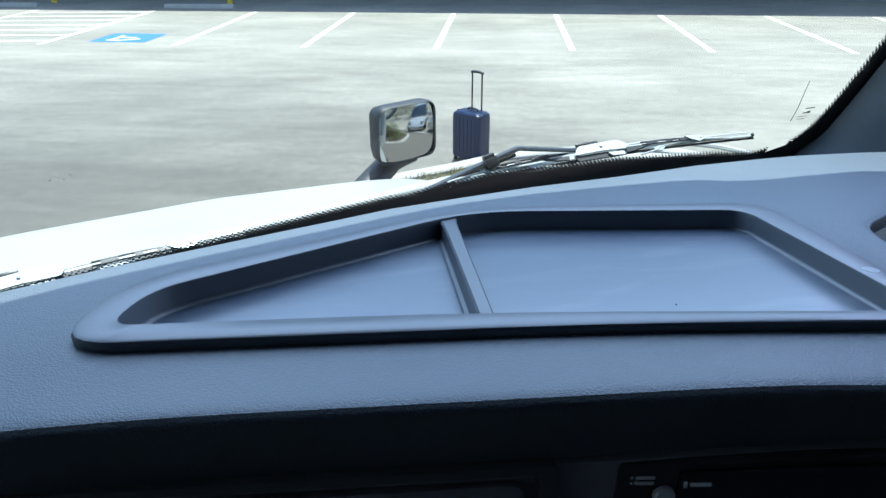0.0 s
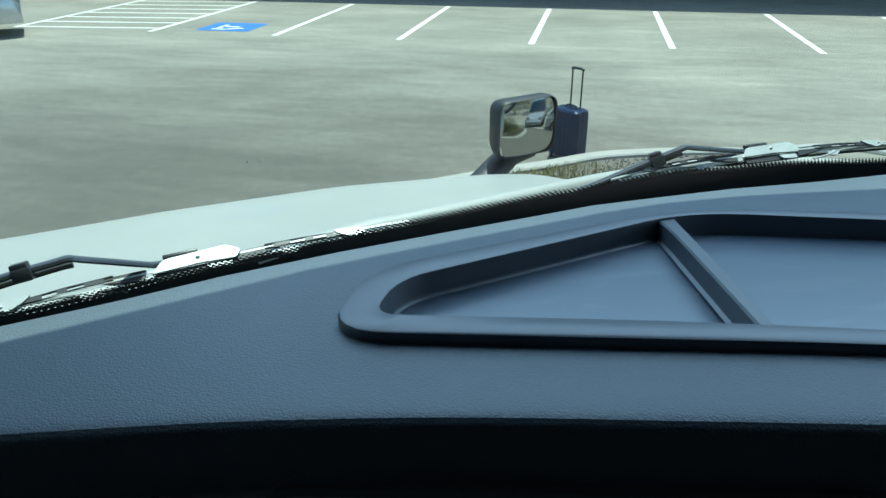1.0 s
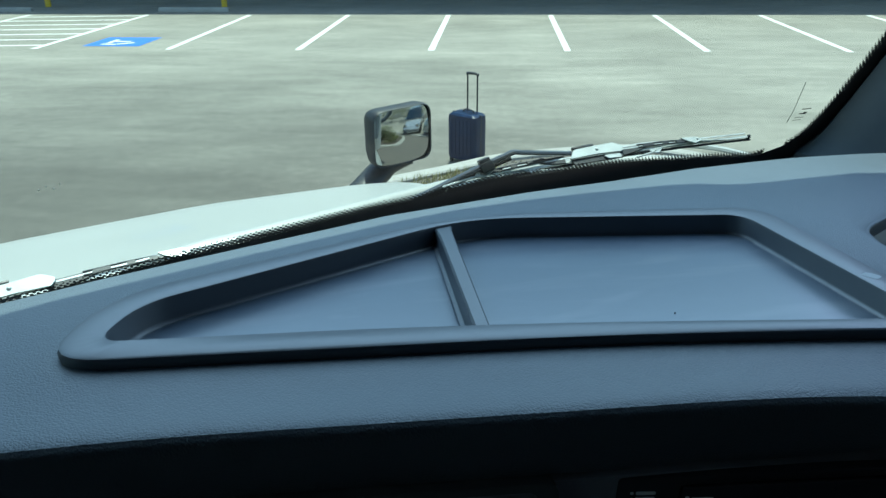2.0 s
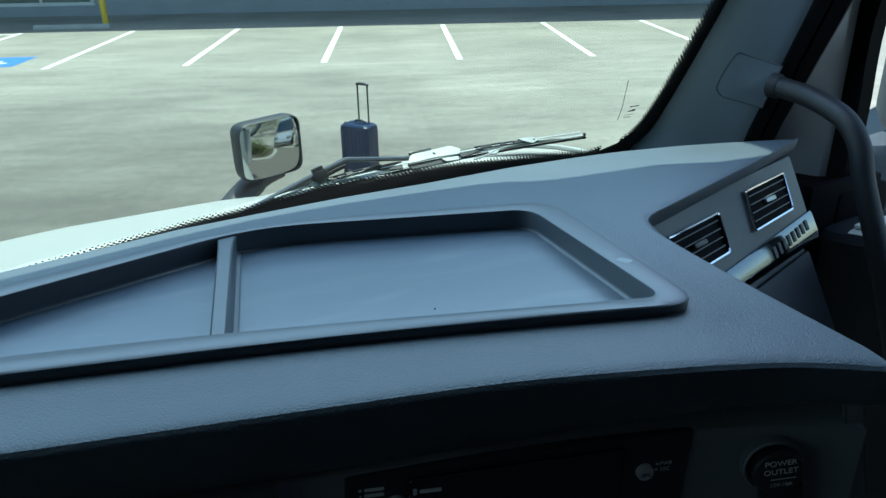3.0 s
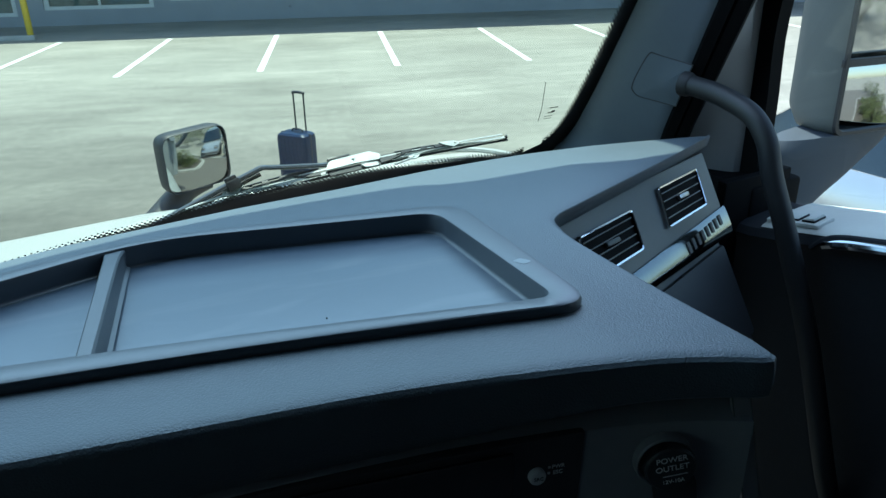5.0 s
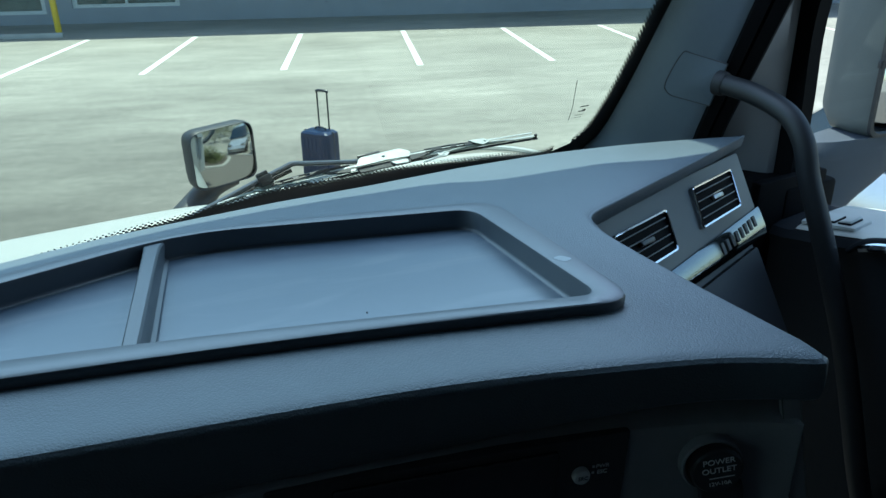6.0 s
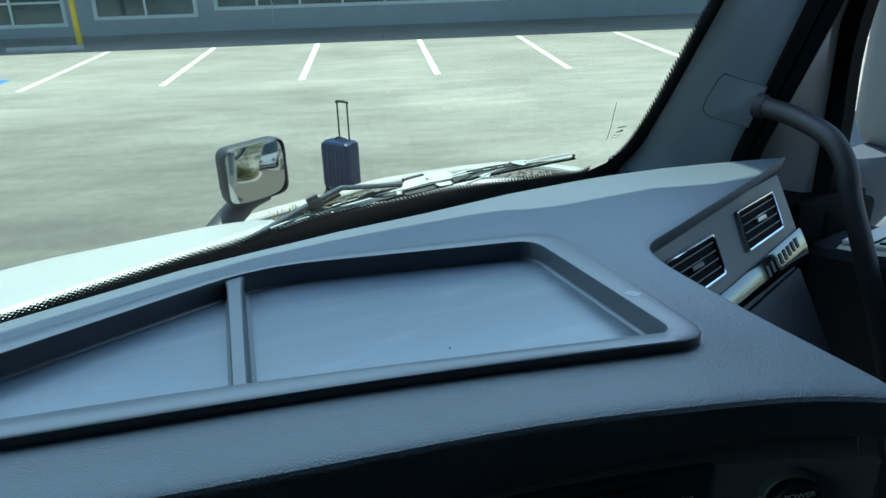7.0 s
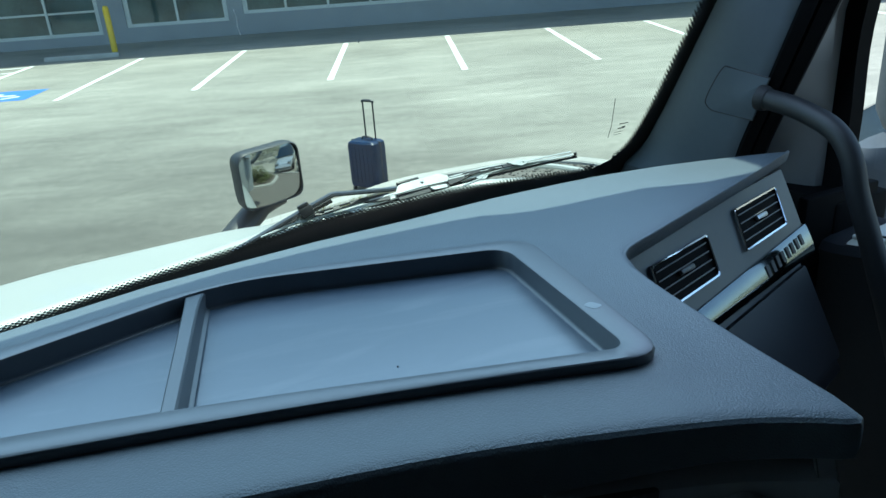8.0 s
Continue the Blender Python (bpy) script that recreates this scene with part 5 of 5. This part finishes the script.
# ---- planted island in front of the truck ----
KERB = spline([(-4.2, 3.6), (-2.6, 5.8), (-1.18, 7.05), (-0.43, 7.6), (0.05, 7.98), (0.6, 8.22), (1.39, 8.44), (1.9, 8.42), (2.45, 8.1), (2.75, 7.5), (3.4, 5.9), (4.3, 3.6), (5.5, 0.6), (7.9, -5.4), (12.0, -15.5)], 6)
bm = bmesh.new()
rows = []
for i, p in enumerate(KERB):
    a, b = KERB[max(i - 1, 0)], KERB[min(i + 1, len(KERB) - 1)]
    d = (b - a).normalized()
    nrm = Vector((-d.y, d.x))
    rows.append([(p.x + nrm.x * o, p.y + nrm.y * o, z) for o, z in ((0.01, 0.0), (0.0, 0.11), (-0.02, 0.13), (-0.18, 0.135), (-0.20, 0.12), (-0.20, 0.0))])
sheet(bm, rows)
single("kerb", bm, M_CONCRETE, "pale curved concrete kerb round a planted island", "kerb", m=EARTH, kind="structure")
bm = bmesh.new()
bed = [Vector((p.x, p.y)) for p in KERB]
mid = Vector((1.6, 3.0))
vs = [bm.verts.new((*(p + (mid - p).normalized() * 0.15), 0.095)) for p in bed] + [bm.verts.new((-1.0, -16, 0.095)), bm.verts.new((-1.6, 1.0, 0.095))]
bm.faces.new(vs)
bmesh.ops.triangulate(bm, faces=bm.faces)
single("planting_bed", bm, M_GRAVEL, "grey gravel and mulch inside the kerb", "gravel", m=EARTH, kind="structure", smooth=0)
rnd = random.Random(4)
bm = bmesh.new()
for k in range(1500):
    x, y = rnd.gauss(-0.25, 0.42), rnd.gauss(7.25, 0.28)
    if y > 7.85 + x * 0.55 - 0.25:
        continue
    h = rnd.uniform(0.03, 0.10)
    a, l = rnd.uniform(0, 6.28), rnd.uniform(0.1, 0.6) * h
    w = 0.004
    p = Vector((x, y, 0.09))
    tip = p + Vector((math.cos(a) * l, math.sin(a) * l, h))
    m_ = p.lerp(tip, 0.55) + Vector((0, 0, h * 0.12))
    s = Vector((-math.sin(a), math.cos(a), 0)) * w
    v = [bm.verts.new(q) for q in (p - s, p + s, m_ + s * 0.8, tip, m_ - s * 0.8)]
    bm.faces.new(v)
single("grass_tuft", bm, M_GRASS, "dry yellowish grass at the kerb", "grass", m=EARTH, kind="stuff", smooth=0)
bm = bmesh.new()
for k in range(1600):
    x, y = rnd.uniform(-0.6, 2.6), rnd.uniform(6.4, 8.3)
    if y > 8.25 - 0.12 * (x - 1.4) ** 2 - (0.55 if x < 0.2 else 0.0):
        continue
    bmesh.ops.create_icosphere(bm, subdivisions=1, radius=rnd.uniform(0.008, 0.022), matrix=Matrix.Translation((x, y, 0.1)) @ Matrix.Diagonal((1, rnd.uniform(0.6, 1), 0.6, 1)))
single("gravel_stones", bm, M_GRAVEL, "loose grey stones on the planting bed", "gravel", m=EARTH, kind="stuff", smooth=0)

# ---- suitcase ----
SC = Matrix.Translation((-0.215, 8.12, 0)) @ Matrix.Rotation(radians(-34), 4, "Z")
case = thing("suitcase", "navy blue hard-shell cabin suitcase with raised handle", "suitcase", (0, 0, 0), m=SC)
bm = bmesh.new()
o = rounded([(-0.19, -0.115, 0.05), (0.19, -0.115, 0.05), (0.19, 0.115, 0.05), (-0.19, 0.115, 0.05)], 6)
prof = [(0.80, 0.045), (0.95, 0.05), (1.0, 0.085), (1.0, 0.50), (0.96, 0.54), (0.80, 0.56)]
rows = []
for k, z in prof:
    rows.append([(p.x * k + (0 if k < 1 else 0), p.y * k, z) for p in o])
sheet(bm, rows, True, True)
body = part("shell", bm, M_NAVY, case)
for k in range(6):
    bm = bmesh.new()
    x = -0.13 + 0.052 * k
    box(bm, (x, -0.117, 0.30), (0.018, 0.008, 0.40), None, 0.003)
    part("rib", bm, M_NAVY, body)
bm = bmesh.new()
box(bm, (0, 0.0, 0.30), (0.387, 0.012, 0.515), None, 0.004)
part("zip_band", bm, M_BLACK, body)
for sx in (-0.055, 0.075):
    bm = bmesh.new()
    tube(bm, [(sx, 0.085, 0.54), (sx, 0.085, 0.96)], 0.009, 8)
    part("handle_pole", bm, M_HOUSING, case)
bm = bmesh.new()
tube(bm, spline([(-0.055, 0.085, 0.955), (-0.05, 0.085, 0.972), (0.07, 0.085, 0.972), (0.075, 0.085, 0.955)], 4), 0.015, 10)
part("handle_grip", bm, M_BLACK, case)
bm = bmesh.new()
tube(bm, spline([(-0.07, 0.03, 0.556), (-0.05, 0.03, 0.585), (0.05, 0.03, 0.585), (0.07, 0.03, 0.556)], 4), 0.010, 8)
part("carry_handle", bm, M_BLACK, case)
for sx in (-0.15, 0.15):
    for sy in (-0.085, 0.085):
        bm = bmesh.new()
        rows = [[(sx + dx, sy + 0.024 * math.cos(t), 0.026 + 0.025 * math.sin(t)) for t in np.linspace(0, 2 * math.pi, 14, endpoint=False)] for dx in (-0.012, 0.012)]
        sheet(bm, rows, True, True)
        part("wheel", bm, M_BLACK, case)


# ---- parked cars beside and behind the truck ----
def parked_car(m, paint, label, length=4.5, width=1.8, height=1.46):
    car = thing("parked_car", label, "car", (0, 0, 0), m=m, group="parked cars")
    L, Wd, H = length, width / 2, height
    body = [(0.0, 0.45, 0.72), (0.03, 0.62, 0.80), (0.25, 0.78, 0.94), (0.30, 0.92, 0.96), (0.50, 0.96, 1.0), (0.80, 0.95, 0.98), (0.97, 0.88, 0.90), (1.0, 0.60, 0.80)]
    bm = bmesh.new()
    rows = []
    for s, top, wf in body:
        x = (s - 0.5) * L
        w = Wd * wf
        rows.append([(x, -w * 0.92, 0.28), (x, -w, 0.45), (x, -w, top * 0.78), (x, -w * 0.9, top), (x, 0, top + 0.02), (x, w * 0.9, top), (x, w, top * 0.78), (x, w, 0.45), (x, w * 0.92, 0.28)])
    sheet(bm, rows, True, True)
    part("body", bm, paint, car)
    cab = [(0.27, 0.90, 0.93), (0.40, H - 0.07, 0.78), (0.50, H, 0.76), (0.66, H - 0.02, 0.75), (0.80, H - 0.14, 0.74), (0.93, 0.93, 0.82)]
    bm = bmesh.new()
    rows = []
    for s, top, wf in cab:
        x = (s - 0.5) * L
        w = Wd * wf
        rows.append([(x, -Wd * 0.90, 0.90), (x, -w, max(top - 0.05, 0.91)), (x, -w * 0.8, top), (x, w * 0.8, top), (x, w, max(top - 0.05, 0.91)), (x, Wd * 0.90, 0.90)])
    sheet(bm, rows, True, True)
    cabin = part("cabin", bm, M_CARGLASS, car, "dark glazed cabin")
    bm = bmesh.new()
    rows = []
    for s, top in ((0.41, H - 0.055), (0.50, H + 0.012), (0.66, H - 0.008), (0.79, H - 0.12)):
        x = (s - 0.5) * L
        rows.append([(x, -Wd * 0.70, top - 0.03), (x, -Wd * 0.5, top), (x, 0, top + 0.012), (x, Wd * 0.5, top), (x, Wd * 0.70, top - 0.03)])
    sheet(bm, rows)
    part("roof", bm, paint, car)
    for sx in (-0.31, 0.30):
        for sy in (-1, 1):
            bm = bmesh.new()
            x, y = sx * L, sy * (Wd - 0.10)
            rows = [[(x + 0.33 * k * math.cos(t), y + dy, 0.33 + 0.33 * k * math.sin(t)) for t in np.linspace(0, 2 * math.pi, 22, endpoint=False)] for k, dy in ((0.6, -0.1), (0.95, -0.1), (1, -0.07), (1, 0.07), (0.95, 0.1), (0.6, 0.1))]
            sheet(bm, rows, True, True)
            wheel = part("wheel", bm, M_RUBBER, car)
            bm = bmesh.new()
            rows = [[(x + 0.33 * k * math.cos(t), y + sy * dy, 0.33 + 0.33 * k * math.sin(t)) for t in np.linspace(0, 2 * math.pi, 22, endpoint=False)] for k, dy in ((0.62, 0.09), (0.6, 0.105), (0.3, 0.09), (0.06, 0.10))]
            sheet(bm, rows, True, True)
            part("rim", bm, M_SATIN, wheel)
    for sy in (-1, 1):
        bm = bmesh.new()
        box(bm, (-0.47 * L, sy * Wd * 0.58, 0.66), (0.14, 0.30, 0.13), None, 0.03)
        part("headlight", bm, M_CHROME, car)
        bm = bmesh.new()
        box(bm, (-0.20 * L, sy * Wd * 1.02, 0.98), (0.12, 0.20, 0.13), None, 0.04)
        part("door_mirror", bm, paint, car)
    return car


parked_car(TR @ pose(6.05, 2.95, 0, 0, 0, -90), M_SILVERCAR, "silver sedan with dark blue glass parked beside the truck")
parked_car(TR @ pose(7.25, -1.15, 0, 0, 0, -20), M_SILVERCAR, "silver car parked behind the truck beside the kerb", height=1.6)


parked_car(pose(-14.0, 13.4, 0, 0, 0, 38.7), M_SILVERCAR, "silver car parked across the aisle from the hatching")


# ---- shrubs seen in the mirrors ----
def shrub(x, y, w, h, seed, base_z=0.09):
    r = random.Random(seed)
    ob = thing("shrub", "yellow-green leafy shrub on the planting bed", "shrub", (x, y, base_z), m=EARTH, group="shrubs")
    bm = bmesh.new()
    for k in range(7):
        a = r.uniform(0, 6.28)
        tube(bm, [(x, y, base_z), (x + math.cos(a) * w * 0.2, y + math.sin(a) * w * 0.2, base_z + h * 0.4), (x + math.cos(a) * w * 0.36, y + math.sin(a) * w * 0.36, base_z + h * 0.75)], [0.02, 0.014, 0.006], 5)
    part("stems", bm, M_BARK, ob)
    bm = bmesh.new()
    for k in range(1400):
        a, q = r.uniform(0, 6.28), r.random() ** 0.5
        hh = r.uniform(0.12, 1.0)
        rad = w * 0.5 * q * (0.6 + 0.5 * math.sin(hh * 2.6)) * (1 + 0.25 * math.sin(3 * a + seed))
        p = Vector((x + math.cos(a) * rad, y + math.sin(a) * rad, base_z + h * hh * (1 - 0.25 * q)))
        d = Vector((r.gauss(0, 1), r.gauss(0, 1), r.gauss(0.3, 0.7))).normalized()
        s = d.cross(Vector((0, 0, 1))).normalized()
        l = r.uniform(0.04, 0.09) * max(1.0, w * 0.7)
        bm.faces.new([bm.verts.new(c) for c in (p, p + d * l * 0.5 + s * l * 0.3, p + d * l, p + d * l * 0.5 - s * l * 0.3)])
    part("leaves", bm, M_LEAF, ob, smooth=0)


for k, (u, v, w, h) in enumerate(((3.7, -1.6, 1.0, 1.0), (3.6, -3.0, 1.2, 1.1), (3.5, -4.6, 1.3, 1.1), (4.6, -6.4, 1.2, 0.9), (4.4, -8.5, 1.5, 1.3), (4.5, -11.0, 1.8, 1.6), (4.0, -14.0, 1.8, 1.8), (10.5, -4.5, 3.4, 3.6), (12.0, -1.2, 3.4, 3.2), (9.0, -7.5, 3.2, 3.4), (13.0, 2.0, 3.0, 3.0), (14.5, -10.0, 4.2, 4.2), (12.0, -15.0, 4.4, 4.6), (17.5, -14.5, 4.6, 4.8), (18.5, -7.0, 4.2, 4.4), (19.0, -1.5, 4.0, 4.0))):
    p = TR @ Vector((u, v, 0))
    shrub(p.x, p.y, w, h, 10 + k, 0.0 if u > 5.5 else 0.09)

# low planting on mulch along the kerb beside the truck
bm = bmesh.new()
bed2 = rounded([(2.55, -9.0, 0.4), (4.7, -9.0, 0.4), (4.7, -0.55, 0.5), (3.5, -0.15, 0.4), (2.55, -1.2, 0.5)], 5)
sheet(bm, [[(p.x, p.y, 0.0) for p in bed2], [(p.x, p.y, 0.125) for p in bed2]], True, True)
single("mulch_bed", bm, M_MULCH, "dark bark mulch strip beside the truck", "mulch", kind="structure", smooth=0)
bm = bmesh.new()
rows = []
for k in (1.0, 0.99, 0.94, 0.93):
    c = Vector((3.75, -4.8))
    rows.append([(*(c + (p - c) * (k + 0.045)), 0.0 if k in (1.0, 0.93) else 0.15) for p in bed2])
sheet(bm, rows, True)
single("kerb_edging", bm, M_CONCRETE, "pale concrete edging round the mulch strip", "kerb", kind="structure")
rnd = random.Random(9)
bm = bmesh.new()
for k in range(80):
    cx, cy, w = rnd.uniform(2.85, 4.4), rnd.uniform(-8.2, -0.7), rnd.uniform(0.14, 0.34)
    for q in range(70):
        a, r = rnd.uniform(0, 6.28), w * rnd.random() ** 0.5
        p = Vector((cx + math.cos(a) * r, cy + math.sin(a) * r, 0.12 + rnd.uniform(0.0, 0.45) * (1 - 0.6 * r / w)))
        d = Vector((rnd.gauss(0, 1), rnd.gauss(0, 1), rnd.gauss(0.5, 0.6))).normalized()
        t = d.cross(Vector((0, 0, 1))).normalized()
        l = rnd.uniform(0.05, 0.11)
        bm.faces.new([bm.verts.new(c) for c in (p, p + d * l * 0.5 + t * l * 0.3, p + d * l, p + d * l * 0.5 - t * l * 0.3)])
single("ground_cover", bm, M_LEAF, "yellow-green leafy ground cover on mulch", "plants", kind="stuff", smooth=0)
